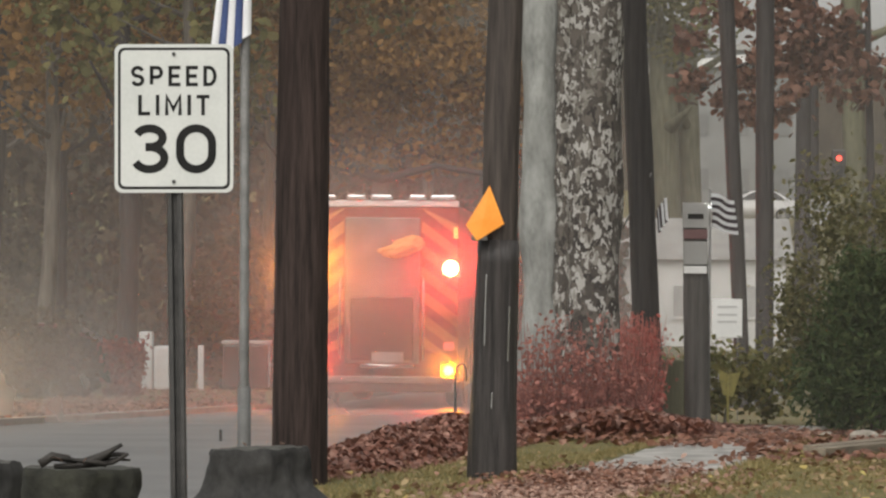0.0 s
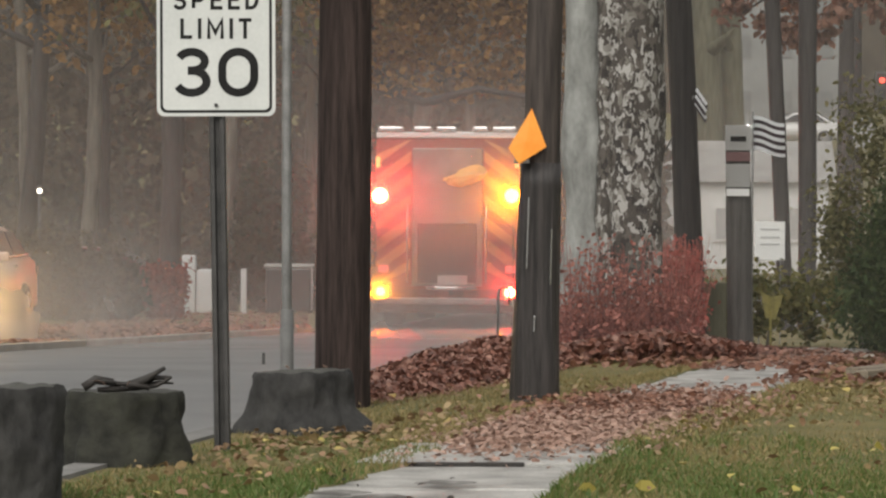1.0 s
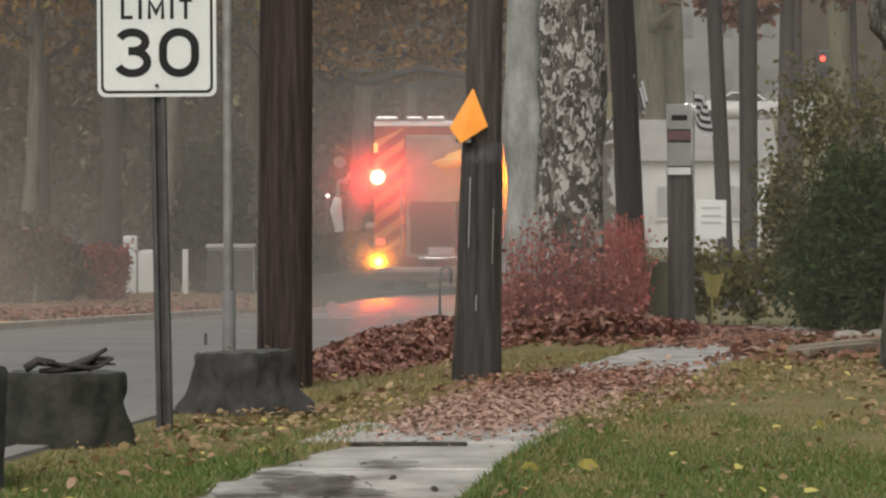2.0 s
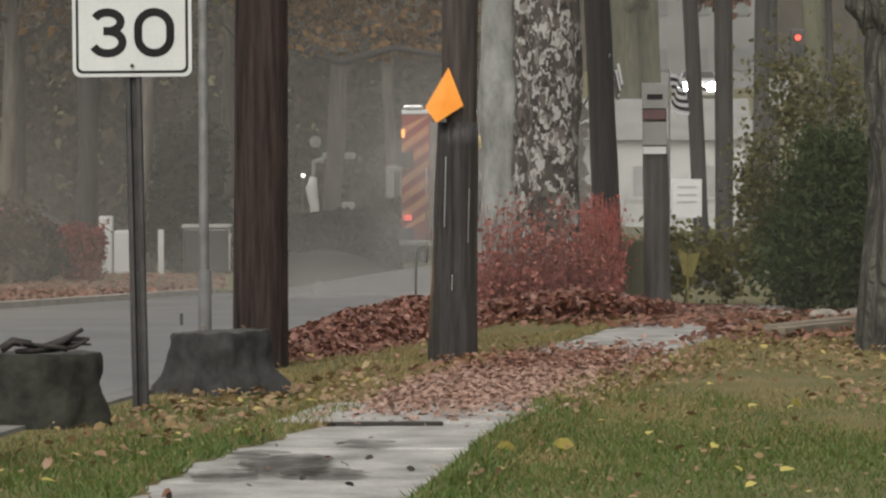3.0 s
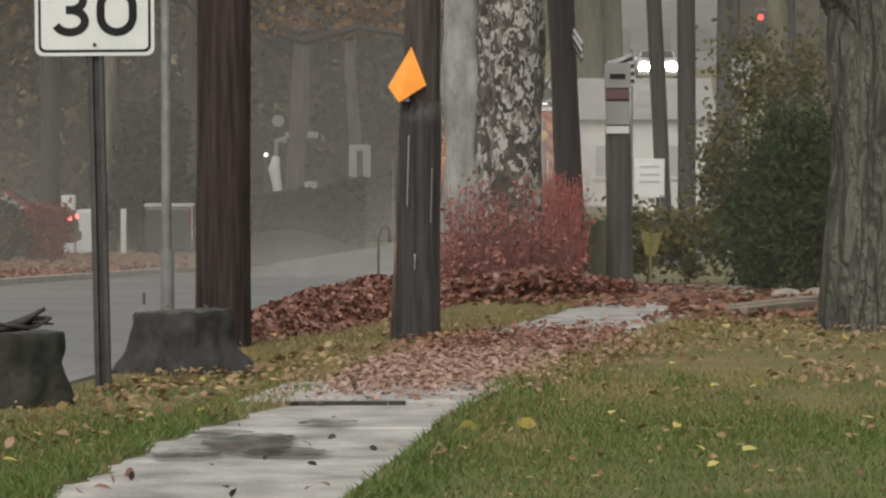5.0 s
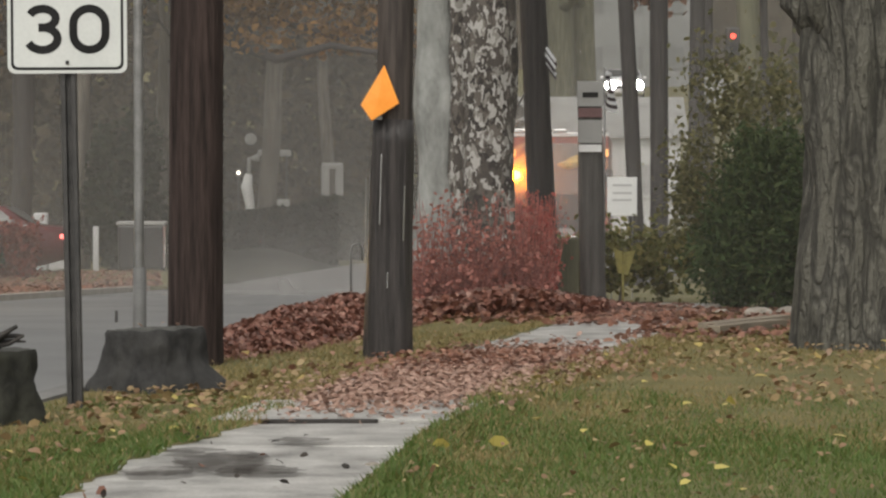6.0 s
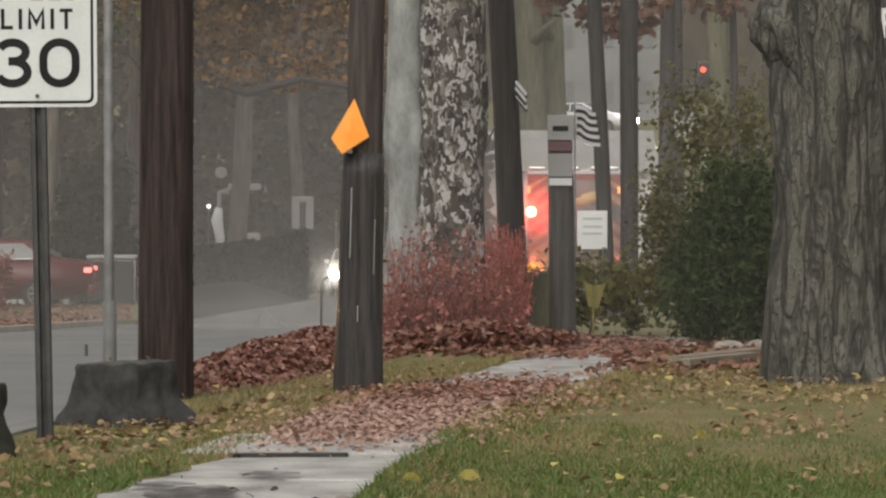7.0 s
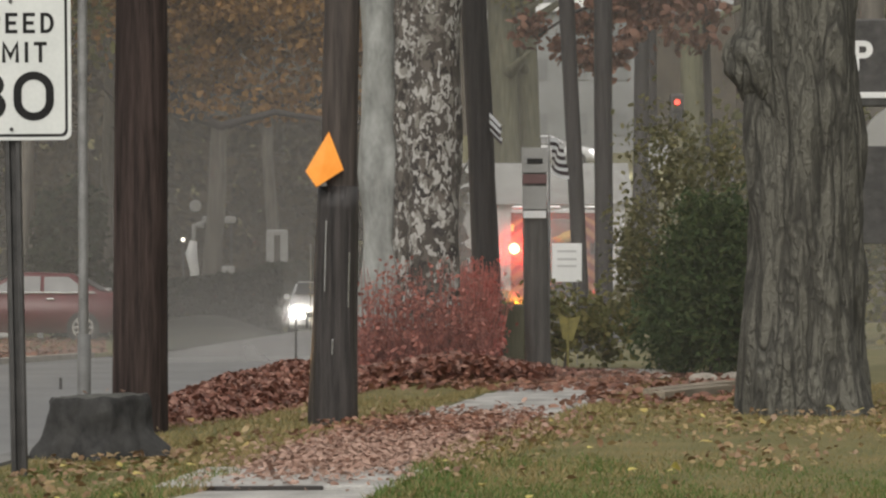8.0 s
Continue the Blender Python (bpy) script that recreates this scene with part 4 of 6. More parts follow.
def sycamore():
    m = bpy.data.materials.new("mottled_sycamore_bark")
    m.use_nodes = True
    n, l = m.node_tree.nodes, m.node_tree.links
    p = n["Principled BSDF"]
    co, mp = n.new("ShaderNodeTexCoord"), n.new("ShaderNodeMapping")
    mp.inputs["Scale"].default_value = (1, 1, 0.62)
    l.new(co.outputs["Object"], mp.inputs[0])
    warp = n.new("ShaderNodeTexNoise")
    warp.inputs["Scale"].default_value, warp.inputs["Detail"].default_value = 9.0, 5.0
    l.new(mp.outputs[0], warp.inputs[0])
    mixv = n.new("ShaderNodeMix")
    mixv.data_type = "VECTOR"
    mixv.inputs["Factor"].default_value = 0.27
    l.new(mp.outputs[0], mixv.inputs["A"])
    l.new(warp.outputs["Color"], mixv.inputs["B"])
    vo = n.new("ShaderNodeTexVoronoi")
    vo.inputs["Scale"].default_value = 24.0
    l.new(mixv.outputs["Result"], vo.inputs[0])
    bw = n.new("ShaderNodeRGBToBW")
    l.new(vo.outputs["Color"], bw.inputs[0])
    big = n.new("ShaderNodeTexNoise")
    big.inputs["Scale"].default_value = 2.6
    l.new(mp.outputs[0], big.inputs[0])
    ad = n.new("ShaderNodeMath")
    ad.operation = "ADD"
    l.new(bw.outputs[0], ad.inputs[0])
    l.new(big.outputs["Fac"], ad.inputs[1])
    r = n.new("ShaderNodeValToRGB")
    r.color_ramp.interpolation = "CONSTANT"
    el = r.color_ramp.elements
    el[0].position, el[0].color = 0.0, (0.022, 0.018, 0.016, 1)
    el[1].position, el[1].color = 0.68, (0.16, 0.15, 0.13, 1)
    for q, c in ((0.36, (0.05, 0.042, 0.036, 1)), (0.46, (0.095, 0.082, 0.07, 1)), (0.53, (0.22, 0.21, 0.19, 1)), (0.57, (0.36, 0.35, 0.33, 1)), (0.63, (0.055, 0.046, 0.04, 1))):
        e = el.new(q)
        e.color = c
    half = n.new("ShaderNodeMath")
    half.operation = "MULTIPLY"
    half.inputs[1].default_value = 0.5
    l.new(ad.outputs[0], half.inputs[0])
    l.new(half.outputs[0], r.inputs[0])
    l.new(r.outputs[0], p.inputs["Base Color"])
    p.inputs["Roughness"].default_value = 0.8
    bp = n.new("ShaderNodeBump")
    bp.inputs["Strength"].default_value, bp.inputs["Distance"].default_value = 0.7, 0.02
    l.new(ad.outputs[0], bp.inputs["Height"])
    l.new(bp.outputs[0], p.inputs["Normal"])
    pale = material("pale_lichened_bark", (0.15, 0.156, 0.148), (0.33, 0.34, 0.325), 0.85, 4, (1.5, 1.5, 0.7), 0.7, 22)
    t = tree("sycamore_tree", (0.735, 33.2), (0.80, 33.2, 7.5), 0.262, 0.25, m, AUTUMN, "sycamore with mottled flaking bark above a drift of leaves", (3.0, 2.6), 21, 0.12, 0.05, 36, 60, 6, 2600, 0.12)
    x0 = 0.28 - 0.735
    part("pale_stem", tube(stations((x0 + 0.02, 0.12, -0.7), (x0 + 0.02, 0.12, 7.2), 0.185, 0.18, 60, 0.05), 30, 0.055, 5, tall=0.3), pale, t, "pale grey smooth second stem", smooth=True)
    part("seam_ridge", tube(stations((x0 + 0.235, -0.06, -0.6), (x0 + 0.20, -0.06, 6.0), 0.085, 0.07, 40), 14, 0.06, 7, tall=0.5, seed=4), m, t, "dark bark ridge where the stems join", smooth=True)
    # red twiggy shrub round the foot
    sh = thing("red_shrub", pose(0, 0, 0), "low red-leaved shrub round the foot of the sycamore", "shrub")
    rng = np.random.default_rng(31)
    tw = bmesh.new()
    pts = []
    for i in range(420):
        x, y = rng.uniform(0.08, 1.22), rng.uniform(31.9, 32.9) + 0.2
        hh = 0.25 + 0.85 * rng.uniform(0, 1) ** 1.5
        ex, ey = x + rng.normal(0, 0.12), y + rng.normal(0, 0.1)
        g = height(y)
        tube([(x, y, g - 0.02, 0.006), ((x + ex) / 2, (y + ey) / 2, g + hh * 0.5, 0.004), (ex, ey, g + hh, 0.002)], 4, bm=tw)
        for k in range(26):
            q = rng.uniform(0.03, 1.0) ** 1.9
            pts.append((x + (ex - x) * q + rng.normal(0, 0.05), y + (ey - y) * q + rng.normal(0, 0.05), g + hh * q + rng.normal(0, 0.03)))
    part("twig_growth", tw, RED_TWIG, sh, kind="stuff")
    leaves("foliage", pts, 0.032, RED_LEAF, kind="stuff", parent=sh, seed=8)
    rs = thing("red_bush", pose(0, 0, 0), "thin bright red bush beside the leaning pole", "shrub")
    tw, pts = bmesh.new(), []
    for i in range(380):
        x, y = rng.uniform(1.08, 1.40), rng.uniform(34.6, 35.4)
        hh = 0.3 + 0.85 * rng.uniform(0, 1)
        ex, ey = x + rng.normal(0, 0.06), y + rng.normal(0, 0.1)
        g = height(y)
        tube([(x, y, g - 0.02, 0.006), ((x + ex) / 2, (y + ey) / 2, g + hh * 0.5, 0.004), (ex, ey, g + hh, 0.002)], 4, bm=tw)
        for k in range(11):
            q = rng.uniform(0.03, 1.0) ** 1.3
            pts.append((x + (ex - x) * q + rng.normal(0, 0.03), y + (ey - y) * q + rng.normal(0, 0.05), g + hh * q + rng.normal(0, 0.03)))
    part("twig_growth", tw, PINK_TWIG, rs, kind="stuff")
    leaves("foliage", pts, 0.034, RED_BRIGHT, kind="stuff", parent=rs, seed=9)
    # leaves heaped behind and beside the trunk
    y = rng.uniform(30.6, 35.5, 8500)
    x = 0.15 + rng.uniform(0, 1, len(y)) * (1.6 + 0.25 * (y - 30.8)) - 0.1
    z = np.array([height(v) for v in y]) + 0.05 + 0.24 * rng.uniform(0, 1, len(y)) * np.clip(1 - np.abs(x - 0.9) / 1.3, 0, 1)
    leaves("leaf_drift", np.stack([x, y, z], 1), 0.055, FALLEN_RED, "red-brown leaves drifted round the sycamore", "fallen leaves", "stuff", flat=0.6, seed=33)


def big_tree():
    t = tree("oak_tree", (3.10, 24.75), (3.00, 24.75, 7.0), 0.375, 0.37, BARK, AUTUMN, "thick old tree with deeply furrowed grey bark on the lawn", (2.6, 2.4), 41, 0.19, 0.07, 72, 90, 5, 2200, 0.11, 0.0, 0, 0.72)
    b = bmesh.new()
    bmesh.ops.create_icosphere(b, subdivisions=4, radius=1.0)
    for v in b.verts:
        n = v.co.normalized()
        k = 1 + 0.22 * noise.noise(n * 2.2) + 0.08 * noise.noise(n * 7)
        pinch = 1 - 0.45 * max(0.0, -n.x) ** 2
        v.co = Vector((n.x * 0.24, n.y * 0.28 * pinch, n.z * 0.34 * pinch + 0.05 * max(0.0, -n.x))) * k
    bmesh.ops.transform(b, matrix=pose(-0.315, -0.02, 2.34, 0, -8, 0), verts=b.verts)
    part("burl", b, BARK, t, "swollen bark burl", smooth=True)


def bush():
    t = thing("evergreen_bush", pose(3.32, 33.2, height(33.2)), "dark green evergreen bush, feathery and ragged", "bush")
    part("stem", tube(stations((0, 0, -0.1), (0, 0, 1.2), 0.06, 0.02, 8), 8, 0.01), BARK_FAR, t, smooth=True)
    rng = np.random.default_rng(51)
    pts, tips = [], []
    for i in range(420):
        a, h = rng.uniform(0, 6.28), rng.uniform(0.05, 1.0)
        r = (0.66 * (1 - h ** 1.5) ** 0.8 + 0.05) * rng.uniform(0.55, 1.12)
        c = np.array((r * math.cos(a), r * math.sin(a), 0.05 + 1.48 * h + rng.uniform(-0.05, 0.12)))
        d = np.array((math.cos(a), math.sin(a), 1.1))
        for k in range(44):
            q = c + d * rng.uniform(-0.2, 0.14) + rng.normal(0, 0.06, 3)
            pts.append(q)
    leaves("foliage", pts, 0.026, EVERGREEN, kind="stuff", parent=t, seed=52, long=3.4, fold=0.1)
    u = thing("yellowing_bush", pose(3.0, 35.5, height(35.5)), "sparse olive-yellow bush behind the evergreen", "bush")
    part("stem", tube(stations((0, 0, -0.1), (0.1, 0, 1.5), 0.03, 0.01, 6), 6), BARK_FAR, u, smooth=True)
    leaves("foliage", cloud(5200, (0.2, 0, 1.25), (0.75, 0.5, 1.35), 53, 0.1, 80, 0.14), 0.042, OLIVE_DIM, kind="stuff", parent=u, seed=54)
    v = thing("low_hedge", pose(2.35, 40.0, height(40)), "low ragged green shrub behind a post", "bush")
    part("stem", tube(stations((0, 0, -0.1), (0.1, 0, 0.6), 0.03, 0.01, 6), 6), BARK_FAR, v, smooth=True)
    leaves("foliage", cloud(2400, (0.0, 0, 0.4), (0.85, 0.5, 0.5), 55, 0.2, 30, 0.2), 0.06, OLIVE, kind="stuff", parent=v, seed=56)


# ---- the place beyond ----
def far_woods():
    rng = random.Random(77)
    # left: stand of trunks; the crowns begin above eye level
    spots = [(-9.2, 88), (-8.3, 95), (-7.6, 84), (-10.5, 99), (-6.9, 104), (-9.9, 110), (-5.6, 98), (-11.8, 92), (-4.3, 112), (-12.8, 104), (-7.3, 116), (-2.2, 122), (-14, 96), (-15.5, 108)]
    for i, (x, y) in enumerate(spots):
        r = rng.uniform(0.14, 0.30)
        tree("tree", (x, y), (x + rng.uniform(-0.6, 0.6), y, rng.uniform(7, 10)), r, r * 0.7, BARK_FAR if i % 3 else POLE_DARK, AUTUMN if i % 2 else OLIVE, "tall bare-stemmed woodland tree across the road", (2.6, 3.2), 100 + i, 0.06, 0.05, 12, 14, 5, 1700, 0.2, rng.uniform(-0.3, 0.3), first=0.66, group="woodland trees")
    # middle: a spreading tree with brown leaves whose lower boughs hang over the road
    t = tree("spreading_tree", (-5.4, 92), (-4.5, 92, 7.5), 0.36, 0.25, POLE_DARK, AUTUMN, "spreading tree with brown autumn leaves over the road", (3.0, 2.6), 131, 0.1, 0.05, 14, 16, 5, 3000, 0.2, first=0.5)
    for k, path in enumerate(([(0.6, 0, 4.9, 0.2), (1.3, -1, 3.75, 0.15), (2.3, -2, 3.4, 0.11), (3.6, -2, 3.75, 0.08), (5.2, -2, 3.5, 0.05), (6.2, -2, 3.45, 0.03)], [(0.5, 0, 5.2, 0.16), (2.0, -0.5, 4.5, 0.12), (3.6, -1, 4.0, 0.08), (4.8, -1, 4.15, 0.06), (6.2, -1, 4.0, 0.03)], [(0.4, 0, 4.2, 0.1), (1.2, 0, 3.7, 0.07), (2.1, 0, 3.65, 0.05), (3.0, 0, 3.3, 0.02)])):
        part("bough", tube(path, 8, 0.03, 3, seed=k), POLE_DARK, t, smooth=True)
    leaves("hanging_leaves", np.concatenate([cloud(5200, (3.2, -1, 5.7), (4.0, 1.4, 1.5), 133, 0.0, 60, 0.16), cloud(500, (3.2, -1.5, 3.9), (3.0, 0.6, 0.4), 134, 0, 30, 0.15)]), 0.15, AUTUMN, kind="stuff", parent=t, seed=135)
    # right: trunks behind the posts
    for i, (x, y, r, mat, lf) in enumerate(((6.35, 146.0, 0.62, BARK_MOSS, OLIVE), (7.4, 148.0, 0.50, BARK_MOSS, OLIVE), (8.6, 90.0, 0.3, BARK_MOSS, OLIVE), (10.6, 96.0, 0.3, BARK_FAR, OLIVE), (12.8, 88.0, 0.3, BARK_FAR, OLIVE), (14.6, 100.0, 0.3, BARK_MOSS, OLIVE))):
        tree("tree", (x, y), (x - 0.35, y, 11.0), r, r * 0.85, mat, lf, "mossy grey-green tree trunk beyond the poles", (2.4, 2.6), 150 + i, 0.06, 0.03, 14, 16, 4, 1500, 0.2, first=0.6, group="woodland trees")
    u = thing("russet_bough", pose(5.2, 60.0, 0), "drooping bough of russet leaves on a young tree", "tree")
    part("trunk", tube(stations((0.8, 0, height(60) - 0.2), (0.6, 0, 6.5), 0.08, 0.05, 8), 8, 0.01), POLE_DARK, u, smooth=True)
    part("bough", tube([(0.62, 0, 5.2, 0.05), (-0.4, 0, 5.0, 0.04), (-1.5, 0, 4.6, 0.03), (-2.1, 0, 4.2, 0.015)], 7), POLE_DARK, u, smooth=True)
    leaves("foliage", cloud(2300, (-0.75, 0, 4.75), (1.7, 0.8, 1.15), 161, 0.1, 40, 0.13), 0.13, RUSSET, kind="stuff", parent=u, seed=162)
    v = thing("yellow_green_thicket", pose(7.4, 62.0, height(62)), "yellow-green thicket behind the evergreen", "shrub")
    part("stem", tube(stations((0, 0, -0.2), (0, 0, 3.0), 0.08, 0.03, 6), 7), BARK_FAR, v, smooth=True)
    leaves("foliage", cloud(5200, (0.3, 0, 2.2), (1.9, 1.0, 2.6), 163, 0.1, 70, 0.16), 0.13, OLIVE, kind="stuff", parent=v, seed=164)
    rg = np.random.default_rng(171)
    for label, n, xa, xb, ya, yb in (("dark clipped hedge along the top of the bank", 9000, -6.6, -1.9, 104.3, 105.2), ("dark hedge beyond the side road", 6500, -2.2, 0.9, 118.6, 119.4)):
        h = thing("hedge", pose(0, 0, 0), label, "hedge", "hedges at the bend")
        pts = []
        for i in range(n):
            x, y = rg.uniform(xa, xb), rg.uniform(ya, yb)
            top = float(np.interp(x / y, (-0.065, -0.048, -0.03, -0.0225, -0.010, 0.01), (-0.0216, -0.0198, -0.0175, -0.0156, -0.0137, -0.0125))) * y + EYE
            foot = max(height(y) - 0.3, rise(x, 105) - 0.05 if y < 110 else -9.0)
            pts.append((x, y, foot + (top - foot) * rg.uniform(0, 1) ** 0.75 * (1 + 0.06 * noise.noise(Vector((x * 2.0, y, 0))))))
        leaves("foliage", pts, 0.15, HEDGE, kind="stuff", parent=h, seed=172)
        # a solid dark box fills the middle of each hedge
        part("hedge_core", box((xb - xa - 0.5, 0.3, 0.8), ((xa + xb) / 2, (ya + yb) / 2 + 0.1, max(height(ya) + 0.1, rise(-2.6, 105) - 0.1 if ya < 110 else -9)), 0.1), LOG, h, "dark box filling the inside of the hedge")
    b = thing("red_bush", pose(-7.54, 71.3, height(71.3) - 0.3), "hazy dull red bush beside a drive", "shrub")
    tw = bmesh.new()
    pts = []
    for i in range(60):
        x, y, hh = rg.uniform(-0.4, 0.42), rg.uniform(-0.3, 0.3), rg.uniform(0.75, 1.15)
        tube([(x * 0.5, y * 0.5, -0.05, 0.012), (x, y, hh * 0.6, 0.008), (x * 1.1, y, hh, 0.004)], 4, bm=tw)
        for k in range(60):
            q = rg.uniform(0.05, 1.0)
            pts.append((x * (0.55 + 0.5 * q) + rg.normal(0, 0.08), y + rg.normal(0, 0.06), hh * q + rg.normal(0, 0.04)))
    part("twig_growth", tw, RED_TWIG, b, kind="stuff")
    leaves("foliage", pts, 0.075, DULL_RED, kind="stuff", parent=b, seed=173)
    d = thing("dark_evergreen", pose(-6.35, 84.0, height(84) - 0.35), "tall dark rounded evergreen across the road", "shrub")
    part("stem", tube(stations((0, 0, -0.1), (0, 0, 2.2), 0.09, 0.03, 6), 8), BARK_FAR, d, smooth=True)
    leaves("foliage", np.concatenate([cloud(5200, (0, 0, 1.75), (0.95, 0.7, 1.75), 174, 0.35, 80, 0.14), cloud(2600, (0.1, 0, 0.9), (1.15, 0.7, 0.9), 175, 0.35, 50, 0.14)]), 0.13, HEDGE, kind="stuff", parent=d, seed=176)
    y = rg.uniform(40, 76, 11000)
    x = kerb(y) - ROAD_W - 0.25 - 6.5 * rg.uniform(0, 1, len(y)) ** 1.2
    keep = x < -0.066 * y
    z = np.array([height(v) for v in y]) - np.where(y > 60, 0.29, 0.07) + 0.02
    leaves("far_leaf_litter", np.stack([x, y, z], 1)[keep], 0.065, FALLEN, "brown leaves covering the far verge", "fallen leaves", "stuff", flat=0.8, seed=177)
    rg = np.random.default_rng(181)
    pts = []
    for i in range(23000):
        x, y = rg.uniform(-26, 4), rg.uniform(124, 134)
        top = (5.0 if x > 1 else 7.4) + 2.4 * noise.noise(Vector((x * 0.35, 0, 7))) + (2.0 if x < -6 else 0)
        pts.append((x, y, height(y) + rg.uniform(0, 1) ** 1.3 * top))
    leaves("undergrowth", pts, 0.33, BRUSH, "tangled brown undergrowth along the wood edge", "undergrowth", "stuff", seed=182)
    for i in range(16):
        x, y = -24 + 1.75 * i + rng.uniform(-0.6, 0.6), rng.uniform(126, 150)
        r = rng.uniform(0.15, 0.34)
        tree("tree", (x, y), (x + rng.uniform(-0.8, 0.8), y, rng.uniform(12, 15)), r, r * 0.7, (BARK_FAR, POLE_DARK, BARK_MOSS)[i % 3], AUTUMN, "tall bare trunk in the hazy wood", (3.2, 3.6), 190 + i, 0.06, 0.05, 10, 12, 4, 900, 0.32, rng.uniform(-0.3, 0.3), first=0.6, group="woodland trees")
    for bx, by, bh in ((-8.75, 70.0, 1.55), (-9.75, 70.6, 1.75), (-10.8, 70.2, 1.6)):
        d = thing("brush_clump", pose(bx, by, height(by) - 0.3), "tall tangle of dull brown brush beside a drive", "shrub", "brush by the drive")
        part("stem", tube(stations((0, 0, -0.1), (0.1, 0, bh * 0.8), 0.06, 0.02, 5), 7), BARK_FAR, d, smooth=True)
        leaves("foliage", cloud(3000, (0, 0, bh * 0.5), (0.75, 0.4, bh * 0.55), int(200 - bx * 10), 0.1, 60, 0.16), 0.085, BRUSH_DIM, kind="stuff", parent=d, seed=int(-bx * 7))
    d = thing("dark_shrub", pose(-8.35, 70.5, height(70) - 0.3), "dark rounded shrub beside a drive", "shrub")
    part("stem", tube(stations((0, 0, -0.1), (0, 0, 0.8), 0.05, 0.02, 5), 7), BARK_FAR, d, smooth=True)
    leaves("foliage", cloud(1800, (0, 0, 0.6), (0.6, 0.5, 0.55), 183, 0.2, 30, 0.2), 0.1, HEDGE, kind="stuff", parent=d, seed=184)
    # closing edge of the woods, far behind everything
    verts, faces = [], []
    n = 48
    for i in range(n + 1):
        a = radians(-70 + 140 * i / n)
        r = 262 + 8 * noise.noise(Vector((i * 0.7, 0, 0)))
        x, y = r * math.sin(a), r * math.cos(a)
        top = 32 + 6 * noise.noise(Vector((i * 0.9, 5, 0)))
        if 1.3 < math.degrees(a) < 6:
            top = 15.0
        verts += [(x, y, -4), (x, y, top)]
    faces = [(2 * i, 2 * i + 2, 2 * i + 3, 2 * i + 1) for i in range(n)]
    raw("backdrop", verts, faces, WOODS, "hazy brown wood edge closing the distance", "woods", "structure", smooth=True)


def far_house():
    h = thing("white_house", pose(7.7, 131.0, height(131)), "white sided house half hidden behind poles", "house")
    part("wall", box((6.0, 5.0, 3.6), (-0.8, 3, 1.7)), WHITE_PAINT, h)
    b = bmesh.new()
    v = [b.verts.new(p) for p in ((-4.1, 0.2, 3.4), (2.5, 0.2, 3.4), (2.5, 5.8, 3.4), (-4.1, 5.8, 3.4), (-4.1, 3, 4.9), (2.5, 3, 4.9))]
    for f in ((0, 1, 5, 4), (2, 3, 4, 5), (0, 4, 3), (1, 2, 5), (3, 2, 1, 0)):
        b.faces.new([v[i] for i in f])
    part("roof", b, GREY_PAINT, h)
    # panes take the pale wall tone: the mist's fading is in their colour
    for x in (-1.4, 1.0):
        w = part("window", box((0.8, 0.06, 1.1), (x, 0.48, 1.9)), FARWALL, h)
        part("frame", box((0.96, 0.05, 0.08), (x, 0.47, 2.5)), WHITE_PAINT, w)
        part("sill", box((0.96, 0.1, 0.08), (x, 0.45, 1.3)), WHITE_PAINT, w)
    g = thing("grey_building", pose(11.5, 200.0, height(200) - 1), "pale grey building in the rain haze", "building")
    part("wall", box((9, 6, 9.5), (0, 3, 4.75)), HAZE_WALL, g)
    part("fascia", box((9.4, 0.3, 0.5), (0, -0.2, 8.9), 0.04, (0, -6, 0)), WHITE_PAINT, g, "white sloping roof edge")
    part("roof", box((9.6, 6.6, 0.4), (0, 3, 9.7), 0.05), GREY_PAINT, g)
    for i in range(4):
        for z in (2.5, 5.5, 8.0):
            part("window", box((0.9, 0.08, 1.2), (-3.3 + 2.2 * i, -0.02, z), 0.01), HAZE_WINDOW, g)


